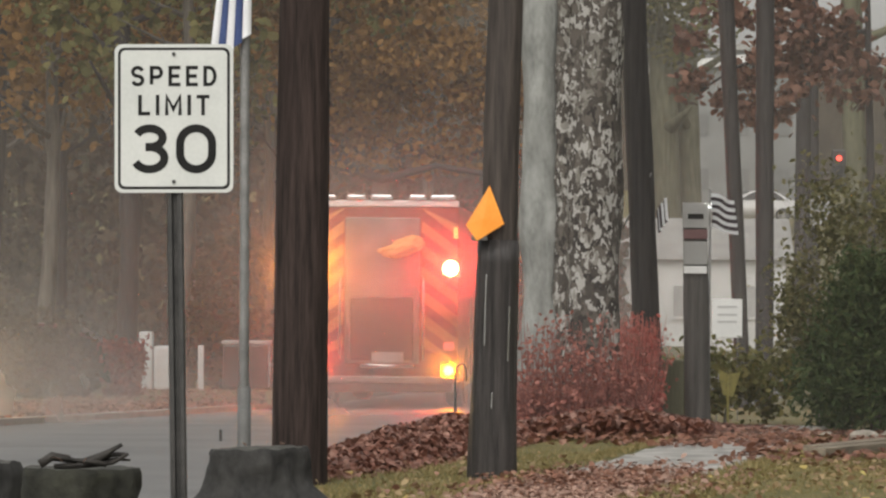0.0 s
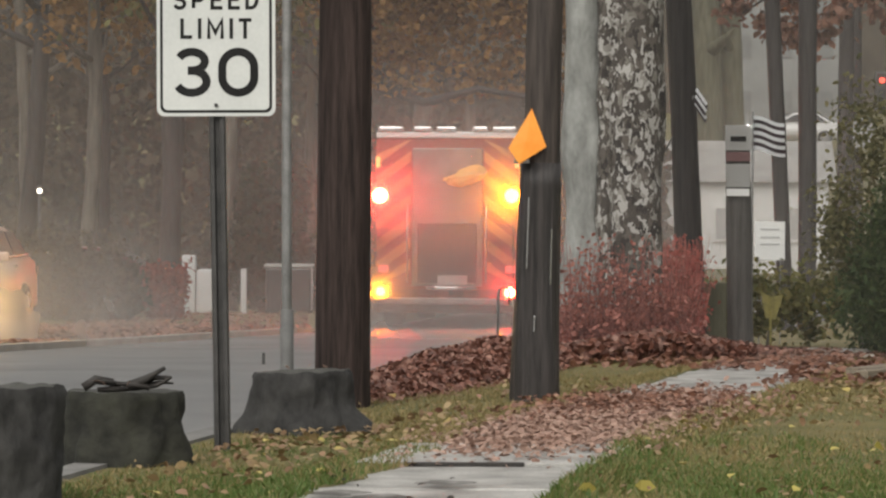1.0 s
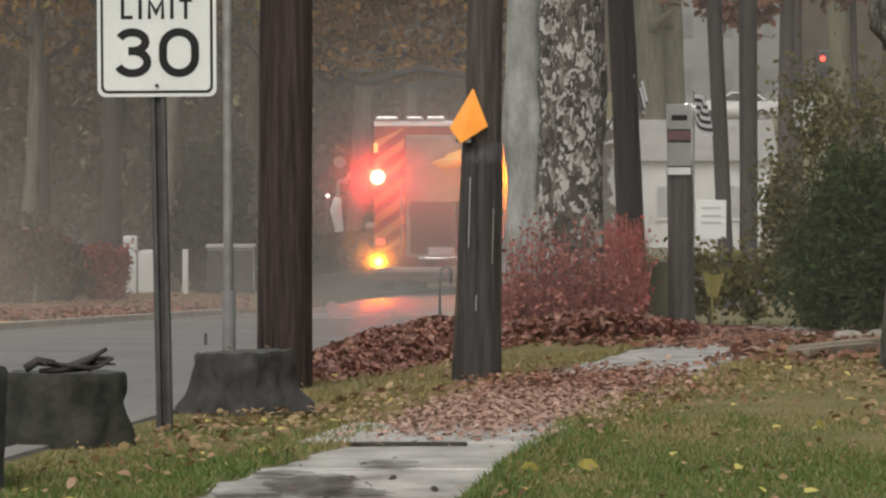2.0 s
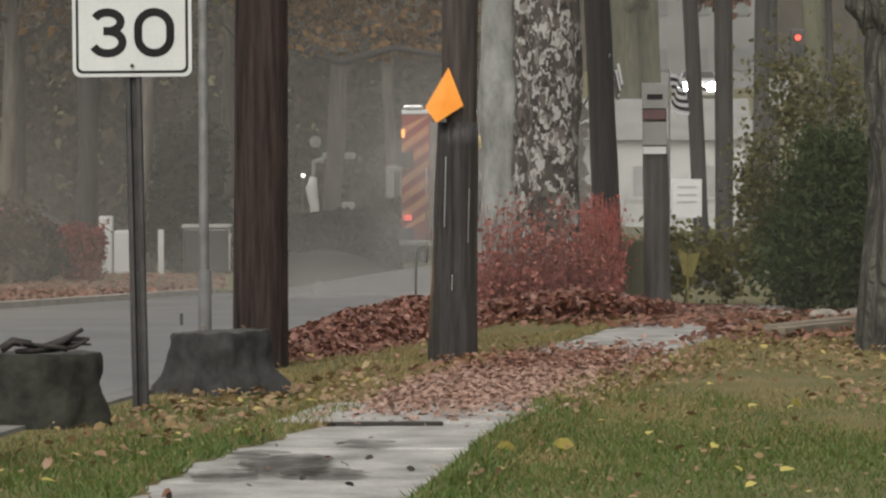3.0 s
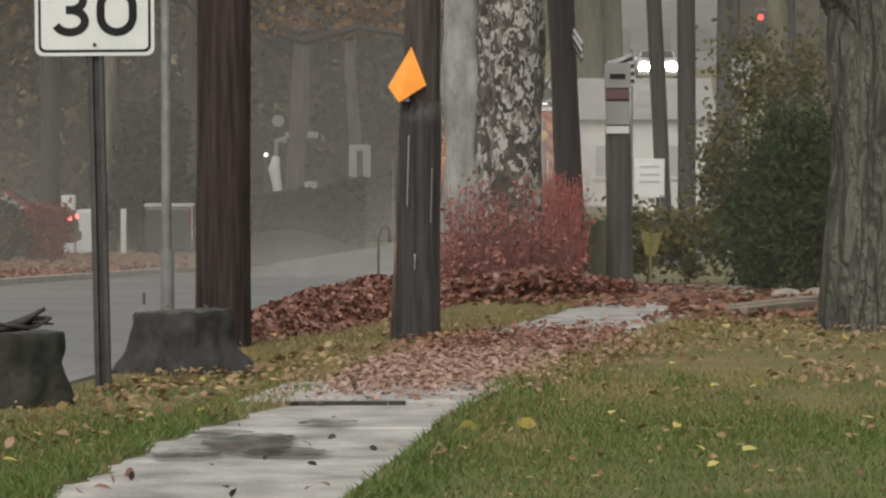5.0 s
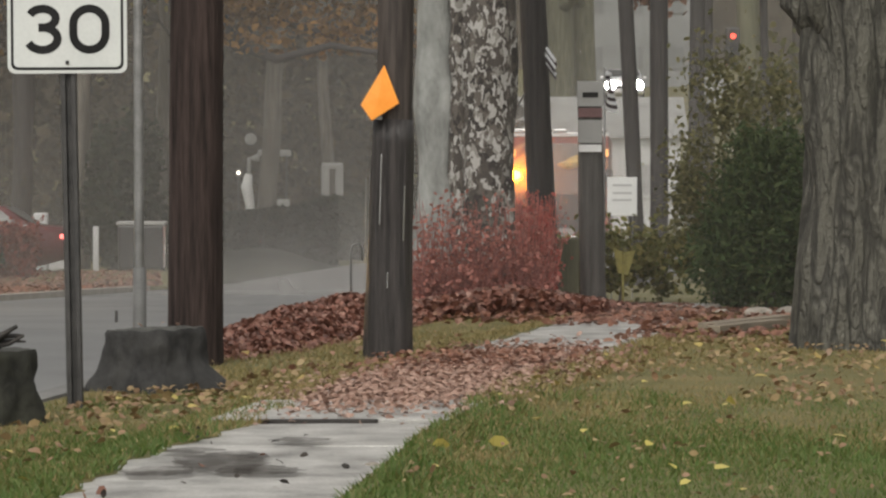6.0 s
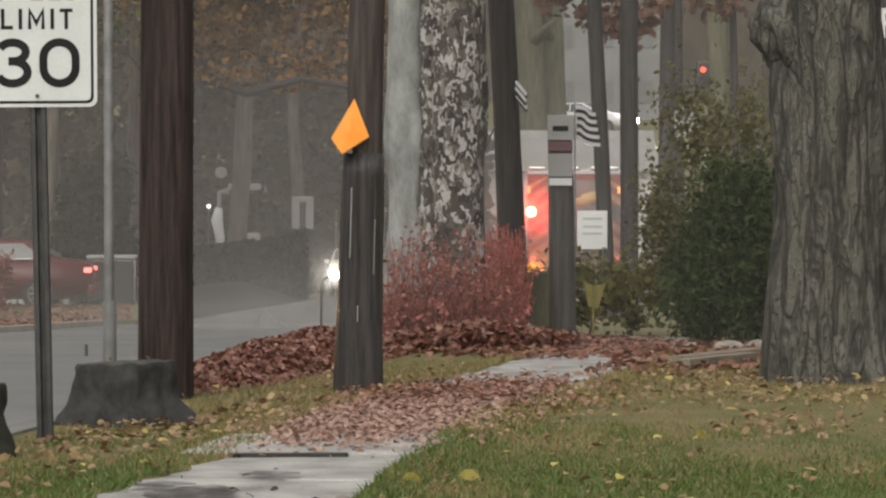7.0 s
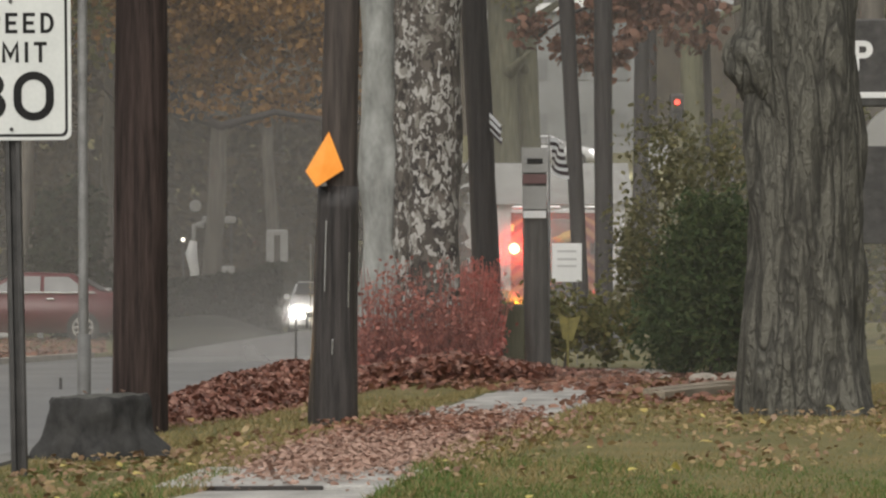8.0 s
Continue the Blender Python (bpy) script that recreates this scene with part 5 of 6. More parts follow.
def post_with_plates():
    p = thing("marker_post", pose(1.835, 35.2, height(35.2) - 0.08), "thick wooden post with white and red plates", "marker post")
    part("post", tube(stations((0, 0, -0.3), (-0.06, 0, 2.2), 0.128, 0.115, 10), 18, 0.012, 9, tall=0.1), POST_WOOD, p, smooth=True)
    for z, hh, mat, w in ((2.16, 0.24, GREY_PAINT, 0.25), (1.98, 0.09, PLATE_RED, 0.23), (1.80, 0.22, GREY_PAINT, 0.23), (1.64, 0.07, WHITE_PAINT, 0.22)):
        part("plate", box((w, 0.012, hh), (-0.055, -0.135, z), 0.004), mat, p)
    part("writing_bar", box((0.15, 0.006, 0.05), (-0.055, -0.145, 2.15), 0.002), SIGN_BLACK, p, "unreadable dark lettering")
    # small striped flag on a slanting staff behind the post
    f = thing("striped_flag", pose(1.99, 36.4, 1.62), "small striped flag on a slanting staff", "flag")
    part("staff", tube([(0, 0, -2.1, 0.012), (0, 0, 0.5, 0.010)], 8), STEEL, f, smooth=True)
    global STRIPED, STRIPED_AT
    cloth = STRIPED = tagged(new("cloth"), "dark and white striped cloth")
    STRIPED_AT = Matrix.Identity(4)
    cloth.parent = f
    for i in range(9):
        b = bmesh.new()
        w = 0.32
        row = []
        for k in range(9):
            x = w * k / 8
            yy = 0.035 * math.sin(x * 16 + i * 0.3)
            zz = 0.46 - i * 0.037 - 0.25 * x + 0.01 * math.sin(x * 20)
            row.append(((x, yy, zz), (x, yy, zz - 0.037)))
        top = [(b.verts.new(p), b.verts.new(q), b.verts.new((p[0], p[1] + 0.003, p[2])), b.verts.new((q[0], q[1] + 0.003, q[2]))) for p, q in row]
        for a, c in zip(top, top[1:]):
            b.faces.new((a[0], a[1], c[1], c[0]))
            b.faces.new((a[2], c[2], c[3], a[3]))
        part("stripe", b, FLAG_DARK if i % 2 else FLAG_WHITE, cloth, smooth=True)
    g = thing("small_flag", pose(1.40, 36.2, 2.02), "small striped flag on a pole bracket", "flag")
    part("staff", tube([(-0.28, 0.1, -0.3, 0.01), (0.0, 0, 0.25, 0.008)], 8), STEEL, g, smooth=True)
    global SMALL
    SMALL = tagged(new("cloth"), "dark and white striped cloth")
    SMALL.parent = g
    for i in range(6):
        part("stripe", box((0.22, 0.006, 0.034), (0.09, 0.01 * math.sin(i * 1.7), 0.22 - 0.034 * i), 0.002, (0, 38, 0)), FLAG_DARK if i % 2 else FLAG_WHITE, SMALL)
    # yard signs, tags and stones
    s = thing("yard_sign", pose(2.50, 42.0, height(42)), "small white yard sign on wire legs", "yard sign")
    part("panel", box((0.34, 0.02, 0.44), (0, 0, 1.18), 0.004), WHITE_PAINT, s)
    for z in (1.31, 1.22, 1.14):
        part("writing_bar", box((0.22, 0.004, 0.022), (0, -0.013, z), 0.001), FARWALL, s, "unreadable grey lettering")
    for x in (-0.12, 0.12):
        part("leg", tube([(x, 0, -0.1, 0.006), (x, 0, 1.0, 0.006)], 6), STEEL, s)
    y = thing("utility_marker", pose(2.13, 35.6, height(35.6)), "yellow plastic marker flag on a stake", "marker")
    part("stake", tube([(0, 0, -0.1, 0.012), (0, 0, 0.56, 0.012)], 6), YELLOW_TAG, y)
    b = bmesh.new()
    pts = [(-0.10, 0.62), (0.0, 0.56), (0.12, 0.58), (0.05, 0.34), (-0.05, 0.36)]
    a = [b.verts.new((x, 0, z)) for x, z in pts]
    c = [b.verts.new((x, 0.008, z)) for x, z in pts]
    b.faces.new(a)
    b.faces.new(c[::-1])
    for i in range(5):
        b.faces.new((a[(i + 1) % 5], a[i], c[i], c[(i + 1) % 5]))
    part("tag", b, YELLOW_TAG, y)
    for i, (px, pz, w, hgt) in enumerate(((1.63, 0, 0.30, 0.75),)):
        ob = thing("wooden_stake", pose(px, 36.6, height(36.6)), "mossy squared stake beside a pole", "stake")
        part("board", box((w * 0.8, 0.1, hgt), (0, 0, hgt / 2 - 0.05), 0.02), BARK_MOSS, ob)
    rng = random.Random(5)
    for x, yy, r in ((2.48, 34.3, 0.10), (2.66, 34.5, 0.085), (2.8, 33.0, 0.11), (2.3, 35.0, 0.07), (3.0, 31.0, 0.12), (2.75, 31.4, 0.10), (3.2, 30.6, 0.13), (-0.13, 15.3, 0.04), (-0.2, 13.95, 0.045), (-0.12, 14.1, 0.035)):
        b = bmesh.new()
        bmesh.ops.create_icosphere(b, subdivisions=3, radius=r)
        for v in b.verts:
            v.co *= 1 + 0.3 * noise.noise(v.co * 8 + Vector((x * 9, yy, 0)))
            v.co.z *= 0.62
        ob = solid("field_stone", b, ROCK, "pale rounded stone in the leaf litter", "stone", "stones in the litter")
        ob.matrix_basis = pose(x, yy, height(yy) + r * 0.35, 0, 0, rng.uniform(0, 360))
    for k, (x, yy, ln, w, yaw) in enumerate(((2.62, 28.0, 1.5, 0.16, 62), (2.55, 27.2, 1.2, 0.12, 60))):
        ob = solid("plank", box((ln, w, 0.06), (0, 0, 0), 0.008), PLANK, "weathered timber edging lying by the lawn", "plank", smooth=False)
        ob.matrix_basis = pose(x, yy, height(yy) + 0.07, 0, 0, yaw)


def far_side():
    """Clutter across the road: lamps, mailboxes, a white van, drain pipe by the kerb."""
    for x, y, z in ((-12.3, 88.0, 1.20), (-5.44, 121.0, 0.37)):
        l = thing("yard_lamp", pose(x, y, height(y)), "small lit yard lamp on a post", "lamp", "yard lamps")
        part("post", tube([(0, 0, -0.1, 0.04), (0, 0, z - height(y) - 0.08, 0.035)], 8), POST_STEEL, l, smooth=True)
        b = bmesh.new()
        bmesh.ops.create_icosphere(b, subdivisions=2, radius=0.065)
        bmesh.ops.translate(b, verts=b.verts, vec=(0, 0, z - height(y)))
        part("globe", b, LAMP_GLOBE, l, smooth=True)
        part("cap", disc(0.1, 0.05, (0, 0, z - height(y) + 0.11), (0, 0, 0), 12, 0.03), POST_STEEL, l)
    g = thing("white_gate_post", pose(-2.35, 121.0, height(121)), "white arched gate seen over a hedge", "gate")
    for x in (-0.23, 0.23):
        part("post", box((0.26, 0.2, 2.8), (x, 0, 1.4), 0.06), GREY_PAINT, g)
    part("arch", box((0.72, 0.2, 0.2), (0, 0, 2.78), 0.08), GREY_PAINT, g)
    w = thing("white_mailbox", pose(-5.06, 121.0, height(121)), "white mailbox on a slanting post", "mailbox")
    part("post", tube([(0.1, 0, -0.1, 0.12), (0.0, 0, 1.5, 0.14), (-0.12, 0, 2.1, 0.2), (-0.05, 0, 2.5, 0.12)], 10, 0.03, 5), WHITE_PAINT, w, smooth=True)
    part("brace", tube([(-0.05, 0, 2.4, 0.06), (-0.02, 0, 3.0, 0.08), (0.3, 0, 3.05, 0.14)], 8), GREY_PAINT, w, smooth=True)
    part("box", box((1.1, 0.3, 0.22), (0.8, 0, 3.2), 0.07), GREY_PAINT, w)
    part("knob", disc(0.2, 0.2, (0.02, 0, 3.66), (90, 0, 0), 14, bevel=0.05), GREY_PAINT, w)
    part("foot_block", box((0.42, 0.3, 0.26), (1.1, 0, 1.55), 0.06), GREY_PAINT, w)
    part("rail", box((0.06, 0.06, 1.9), (1.2, 0, 2.3), 0.01), POST_STEEL, w)
    b = thing("waste_bin", pose(-5.5, 77.2, height(77.2) - 0.3), "dark green waste bin with a pale lid rim", "bin")
    part("tub", box((0.95, 0.7, 0.92), (0, 0, 0.5), 0.05), DARK, b)
    part("lid", box((1.02, 0.76, 0.07), (0, 0, 1.0), 0.02), GREY_PAINT, b, "pale lid rim")
    q = thing("white_planter", pose(-7.35, 78.0, height(78) - 0.3), "white pillar and box beside a drive", "planter")
    part("pillar", box((0.3, 0.3, 1.25), (-0.35, 0, 0.6), 0.05), FARWALL, q)
    part("planter_box", box((0.55, 0.5, 0.95), (0.1, 0, 0.45), 0.08), FARWALL, q)
    q = thing("white_stake", pose(-6.45, 77.0, height(77) - 0.3), "short white marker stake beside a drive", "stake")
    part("board", box((0.12, 0.06, 0.95), (0, 0, 0.45), 0.02), FARWALL, q)
    # signal, notice box and lamp among the far poles
    q = thing("traffic_signal", pose(6.6, 79.7, 0), "traffic signal showing red on an arm from a pole", "traffic signal")
    part("arm", tube([(0, 0, 3.35, 0.04), (0.55, 0, 3.4, 0.03)], 8), POST_STEEL, q, smooth=True)
    part("case", box((0.3, 0.2, 0.8), (0.53, -0.05, 3.48), 0.04), POST_STEEL, q)
    part("red_lens", disc(0.06, 0.05, (0.53, -0.17, 3.69), (90, 0, 0), 16), LAMP_SIGNAL, q, "lit red lens")
    for z in (3.45, 3.22):
        part("dark_lens", disc(0.1, 0.04, (0.53, -0.165, z), (90, 0, 0), 16), DARK, q)
    q = thing("notice_box", pose(6.72, 79.6, 0), "pale box fixed to a distant pole", "box")
    part("case", box((0.52, 0.2, 0.66), (0.0, 0, 2.55), 0.03), GREY_PAINT, q)
    q = thing("porch_lamp", pose(6.08, 58.0, height(58)), "small lit lamp on a post in the thicket", "lamp")
    part("post", tube([(0, 0, -0.1, 0.03), (0, 0, 3.12, 0.03)], 8), POST_STEEL, q, smooth=True)
    d = bmesh.new()
    bmesh.ops.create_icosphere(d, subdivisions=2, radius=0.032)
    bmesh.ops.translate(d, verts=d.verts, vec=(0, 0, 3.16))
    part("globe", d, LAMP_MARKER, q, "dim amber globe", smooth=True)
    # dark name board behind the old tree
    q = thing("name_board", pose(5.5, 37.5, height(37.5) + 0.62), "dark sign board with white letters and an arched white panel", "sign board")
    part("board", box((1.5, 0.08, 0.9), (0.25, 0, 2.55), 0.02), POST_STEEL, q)
    part("arched_panel", disc(0.45, 0.1, (0.2, -0.02, 1.68), (90, 0, 0), 28), GREY_PAINT, q)
    part("panel_foot", box((1.4, 0.1, 1.0), (0.3, -0.025, 1.2), 0.01), POST_STEEL, q)
    part("bar", box((0.55, 0.02, 0.06), (0.0, -0.05, 2.22), 0.004), WHITE_PAINT, q)
    for x in (-0.35, 0.8):
        part("post", box((0.12, 0.1, 3.8), (x, 0.03, 1.0), 0.01), DARK, q)
    cu = bpy.data.curves.new("writing", "FONT")
    cu.body, cu.size, cu.extrude, cu.offset = "P", 0.42, 0.004, 0.01
    tmp = bpy.data.objects.new("tmp", cu)
    me = bpy.data.meshes.new_from_object(tmp)
    bpy.data.objects.remove(tmp)
    for v in me.vertices:
        v.co = (v.co.x - 0.36, v.co.z - 0.05, v.co.y + 2.48)
    me.materials.append(WHITE_PAINT)
    ob = new("writing", me)
    ob.parent = q
    part("writing_bar", box((0.5, 0.02, 0.28), (0.35, -0.05, 2.62), 0.004), WHITE_PAINT, q, "unreadable white lettering")
    # bent pipe at the kerb
    p = thing("bent_pipe", pose(-0.395, 31.0, height(31.0)), "thin bent grey pipe standing by the kerb", "pipe")
    part("pipe", tube([(-0.05, 0, -0.1, 0.010), (-0.05, 0, 0.57, 0.010), (-0.035, 0, 0.63, 0.010), (0.02, 0, 0.65, 0.010), (0.045, 0, 0.61, 0.010), (0.045, 0, 0.50, 0.008)], 8), DULL_STEEL, p, smooth=True)
    m = thing("drain_marker", pose(-2.66, 34.0, height(34) - 0.12), "thin short marker rod at the road edge", "marker")
    part("rod", tube([(0, 0, 0, 0.014), (0, 0, 0.14, 0.014)], 6), POST_STEEL, m)


def wheel(parent, at, r, w):
    o = tagged(new("wheel"))
    o.parent = parent
    o.matrix_basis = pose(*at)
    part("tyre", disc(r, w, (0, 0, 0), (0, 90, 0), 26, bevel=w * 0.15), RUBBER, o)
    b = bmesh.new()
    for k in range(8):
        box((w + 0.02, 0.055, r * 0.56), (0, -math.sin(k * math.pi / 4) * r * 0.31, math.cos(k * math.pi / 4) * r * 0.31), 0.008, (45 * k, 0, 0), 1, bm=b)
    merged(b, disc(r * 0.17, w + 0.03, (0, 0, 0), (0, 90, 0), 14, bevel=0.01))
    for k in range(20):
        box((w + 0.015, r * 0.21, 0.035), (0, -math.sin(k * math.pi / 10) * r * 0.6, math.cos(k * math.pi / 10) * r * 0.6), 0.0, (18 * k, 0, 0), 1, bm=b)
    part("rim", b, CHROME, o, "spoked alloy rim")
    part("brake_drum", disc(r * 0.58, w + 0.004, (0, 0, 0), (0, 90, 0), 20), RUBBER, o)
    return o


def car(name, paint, label, front, tail, lens=0.1, apart=0.62):
    """A saloon that points along +y; its base is the origin."""
    c = thing(name, pose(0, 0, 0), label, "car")
    outline = [(-2.25, 0.35), (-2.28, 0.72), (-2.15, 0.98), (-1.55, 1.03), (-0.95, 1.40), (0.15, 1.43), (0.95, 1.02), (1.95, 0.86), (2.25, 0.66), (2.28, 0.35), (1.75, 0.22), (-1.75, 0.22)]
    b = bmesh.new()
    L = [b.verts.new((-0.86 + (0.16 if z > 1.1 else 0.02 if z > 0.9 else 0), y, z)) for y, z in outline]
    R = [b.verts.new((0.86 - (0.16 if z > 1.1 else 0.02 if z > 0.9 else 0), y, z)) for y, z in outline]
    b.faces.new(L)
    b.faces.new(R[::-1])
    for i in range(len(outline)):
        j = (i + 1) % len(outline)
        b.faces.new((L[j], L[i], R[i], R[j]))
    bmesh.ops.recalc_face_normals(b, faces=b.faces)
    bmesh.ops.bevel(b, geom=b.edges[:], offset=0.05, segments=3, affect="EDGES")
    part("body", b, paint, c, smooth=True)
    for s in (-1, 1):
        for y0, y1, ya, yb in ((-0.42, 0.2, -1.05, -0.44), (0.02, 0.12, -0.38, 0.62)):
            q = bmesh.new()
            x0, x1 = s * 0.862, s * 0.735
            if ya < -1:
                pts = [(-1.28, 1.05), (-0.42, 1.05), (-0.42, 1.35), (-0.90, 1.35)]
            else:
                pts = [(-0.34, 1.05), (0.72, 1.05), (0.14, 1.36), (-0.34, 1.36)]
            f = [q.verts.new((x0 + (x1 - x0) * (z - 1.05) / 0.31 + s * 0.012, y, z)) for y, z in pts]
            g = [q.verts.new((v.co.x - s * 0.02, v.co.y, v.co.z)) for v in f]
            q.faces.new(f)
            q.faces.new(g[::-1])
            for i in range(4):
                q.faces.new((f[(i + 1) % 4], f[i], g[i], g[(i + 1) % 4]))
            bmesh.ops.recalc_face_normals(q, faces=q.faces)
            part("side_window", q, MISTED if paint is RED_CAR else DARK, c, "misted side window")
        part("trim", box((0.02, 2.3, 0.03), (s * 0.868, -0.3, 1.03), 0.005), CHROME, c, "bright window trim")
        part("door_handle", box((0.03, 0.16, 0.035), (s * 0.87, -0.55, 0.9), 0.008), CHROME, c)
        part("mirror", box((0.14, 0.1, 0.12), (s * 0.95, 0.75, 1.05), 0.03), paint, c)
        part("headlamp", disc(lens, 0.06, (s * apart, 2.26, 0.66), (90, 0, 0), 16, bevel=0.015), front, c, "headlamp")
        part("tail_lamp", box((0.30, 0.15, 0.10), (s * 0.72, -2.19, 0.81), 0.03), tail, c, "tail lamp")
        for y in (-1.2, 1.42):
            wheel(c, (s * 0.80, y, 0.33), 0.33, 0.22)
    q = bmesh.new()
    for pts in ([(-0.66, 0.20, 1.38), (0.66, 0.20, 1.38), (0.74, 0.90, 1.08), (-0.74, 0.90, 1.08)],):
        q.faces.new([q.verts.new((x, y + 0.03, z + 0.03)) for x, y, z in pts])
    part("windscreen", q, DARK, c)
    q = bmesh.new()
    q.faces.new([q.verts.new(p) for p in ((0.66, -1.03, 1.39), (-0.66, -1.03, 1.39), (-0.74, -1.55, 1.08), (0.74, -1.55, 1.08))])
    part("rear_window", q, MISTED if paint is RED_CAR else DARK, c, "misted rear window")
    part("bumper", box((1.7, 0.16, 0.2), (0, 2.25, 0.42), 0.05), paint, c)
    part("bumper", box((1.7, 0.16, 0.2), (0, -2.25, 0.42), 0.05), paint, c)
    part("grille", box((0.8, 0.05, 0.14), (0, 2.3, 0.6), 0.01), DARK, c)
    return c


def lamp_halo(parent, x, y, z, r, way):
    """Imitates lamp bloom: an added light-scattering shallow bowl that opens away from the eye."""
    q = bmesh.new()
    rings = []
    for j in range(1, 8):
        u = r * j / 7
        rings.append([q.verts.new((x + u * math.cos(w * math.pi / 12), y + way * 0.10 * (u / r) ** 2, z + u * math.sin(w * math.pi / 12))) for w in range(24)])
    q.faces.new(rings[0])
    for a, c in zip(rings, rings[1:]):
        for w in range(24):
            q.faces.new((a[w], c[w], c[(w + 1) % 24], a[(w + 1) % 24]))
    part("lamp_halo", q, HALO_FILM, parent, "added translucent bowl imitating the bloom round a lamp", smooth=True, kind="stuff")


def fire_truck():
    """Drives along +y; the rear faces the eye. Base at the rear axle line on the road."""
    t = thing("fire_truck", pose(0, 0, 0), "fire engine with rear chevrons and flashing warning lights", "fire truck")
    part("body", box((2.4, 6.0, 2.75), (0, 3.0, 1.82), 0.05), TRUCK_RED, t)
    part("cab", box((2.35, 2.2, 2.3), (0, 7.3, 1.65), 0.15), TRUCK_RED, t)
    part("chassis", box((2.0, 8.0, 0.35), (0, 4.0, 0.5), 0.03), DARK, t)
    part("rear_panel", box((1.18, 0.05, 2.3), (0.0, -0.03, 1.85), 0.02), TRUCK_GREY, t, "grey rear panel")
    part("shutter", box((1.0, 0.04, 1.0), (0.0, -0.06, 1.25), 0.02), DARK, t, "dark lower rear compartment")
    for s in (-1, 1):
        x0, x1 = (-1.19, -0.62) if s < 0 else (0.62, 1.19)
        for k in range(8):
            z0 = 0.55 + 0.36 * k
            za, zb = (z0, z0 + 0.42) if s < 0 else (z0 + 0.42, z0)
            poly = [(x0, za), (x1, zb), (x1, zb + 0.18), (x0, za + 0.18)]
            poly = [(x, min(3.15, max(0.7, z))) for x, z in poly]
            if max(z for _, z in poly) - min(z for _, z in poly) < 0.1:
                continue
            q = bmesh.new()
            f = [q.verts.new((x, -0.012, z)) for x, z in poly]
            g = [q.verts.new((x, 0.02, z)) for x, z in poly]
            q.faces.new(f)
            for i in range(4):
                q.faces.new((f[(i + 1) % 4], f[i], g[i], g[(i + 1) % 4]))
            part("chevron", q, TRUCK_YELLOW, t, "pale reflective stripe")
    part("top_rail", box((2.4, 0.12, 0.10), (0, 0.02, 3.22), 0.03), WHITE_PAINT, t, "white top rail")
    for x, w in ((-0.95, 0.42), (-0.42, 0.3), (-0.02, 0.34), (0.55, 0.26), (0.95, 0.4)):
        part("scene_light", box((w, 0.14, 0.10), (x, 0.0, 3.31), 0.03), CHROME, t)
    b = bmesh.new()
    bmesh.ops.create_icosphere(b, subdivisions=4, radius=1.0)
    for v in b.verts:
        k = 1 + 0.42 * noise.noise(v.co * 1.7 + Vector((3, 1, 0))) + 0.2 * noise.noise(v.co * 4.0)
        v.co = Vector((v.co.x * 0.36, v.co.y * 0.10, v.co.z * (0.13 + 0.05 * v.co.x))) * k
    bmesh.ops.transform(b, matrix=pose(0.30, -0.12, 2.52, 0, -14, 0), verts=b.verts)
    part("hose_cover", b, CANVAS, t, "crumpled yellow hose cover")
    for e in (-1, 1):
        part("tail_light", box((0.16, 0.05, 0.12), (e * 1.06, -0.05, 0.98), 0.02), LAMP_TAIL_DIM, t, "red tail light")
        part("marker_light", box((0.07, 0.05, 0.18), (e * 1.16, -0.05, 2.76), 0.015), LAMP_MARKER, t, "small amber marker light")
        part("grab_rail", tube([(e * 0.66, -0.08, 0.75, 0.02), (e * 0.66, -0.12, 0.9, 0.02), (e * 0.66, -0.12, 1.9, 0.02), (e * 0.66, -0.08, 2.05, 0.02)], 8), CHROME, t, smooth=True)
    part("step", box((0.85, 0.18, 0.06), (0.1, -0.12, 0.66), 0.015), CHROME, t, "bright rear step")
    part("tailboard", box((2.4, 0.45, 0.1), (0, -0.2, 0.45), 0.02), TRUCK_GREY, t)
    part("bumper_step", box((2.3, 0.2, 0.22), (0, -0.3, 0.36), 0.03), DARK, t)
    part("number_plate", box((0.5, 0.02, 0.16), (0.1, -0.10, 0.80), 0.004), GREY_PAINT, t)
    part("ladder_rail", box((0.06, 5.5, 0.14), (-0.5, 3.0, 3.27), 0.02), CHROME, t)
    part("ladder_rail", box((0.06, 5.5, 0.14), (0.5, 3.0, 3.27), 0.02), CHROME, t)
    for i in range(12):
        part("rung", box((1.0, 0.04, 0.04), (0, 0.5 + 0.45 * i, 3.27), 0.008), CHROME, t)
    for s in (-1, 1):
        for y in (1.6, 6.9):
            wheel(t, (s * 1.05, y, 0.5), 0.5, 0.32)
        part("side_window", box((0.03, 1.1, 0.7), (s * 1.2, 7.5, 2.05), 0.01), DARK, t)
    # turning warning lamps: a red lens, an amber lens and a blank side
    lamps = {}
    for key, x, z, r in (("ul", -1.10, 2.20, 0.16), ("ll", -1.08, 0.60, 0.105), ("ur", 1.10, 2.20, 0.16), ("lr", 1.08, 0.60, 0.105)):
        c = tagged(new("lamp_case"), "dark drum round a turning lamp")
        c.parent = t
        c.matrix_basis = pose(x, -0.18, z)
        q = bmesh.new()
        ring = [(0.165 * math.sin(radians(w)), -0.165 * math.cos(radians(w))) for w in range(60, 301, 15)]
        lo, hi = [q.verts.new((u, v, -0.15)) for u, v in ring], [q.verts.new((u, v, 0.15)) for u, v in ring]
        for i in range(len(ring) - 1):
            q.faces.new((lo[i], lo[i + 1], hi[i + 1], hi[i]))
        part("drum", q, DARK, c)
        for e in (-1, 1):
            part("lip", box((0.036, 0.012, 0.3), (e * 0.145, -0.092, 0)), DARK, c)
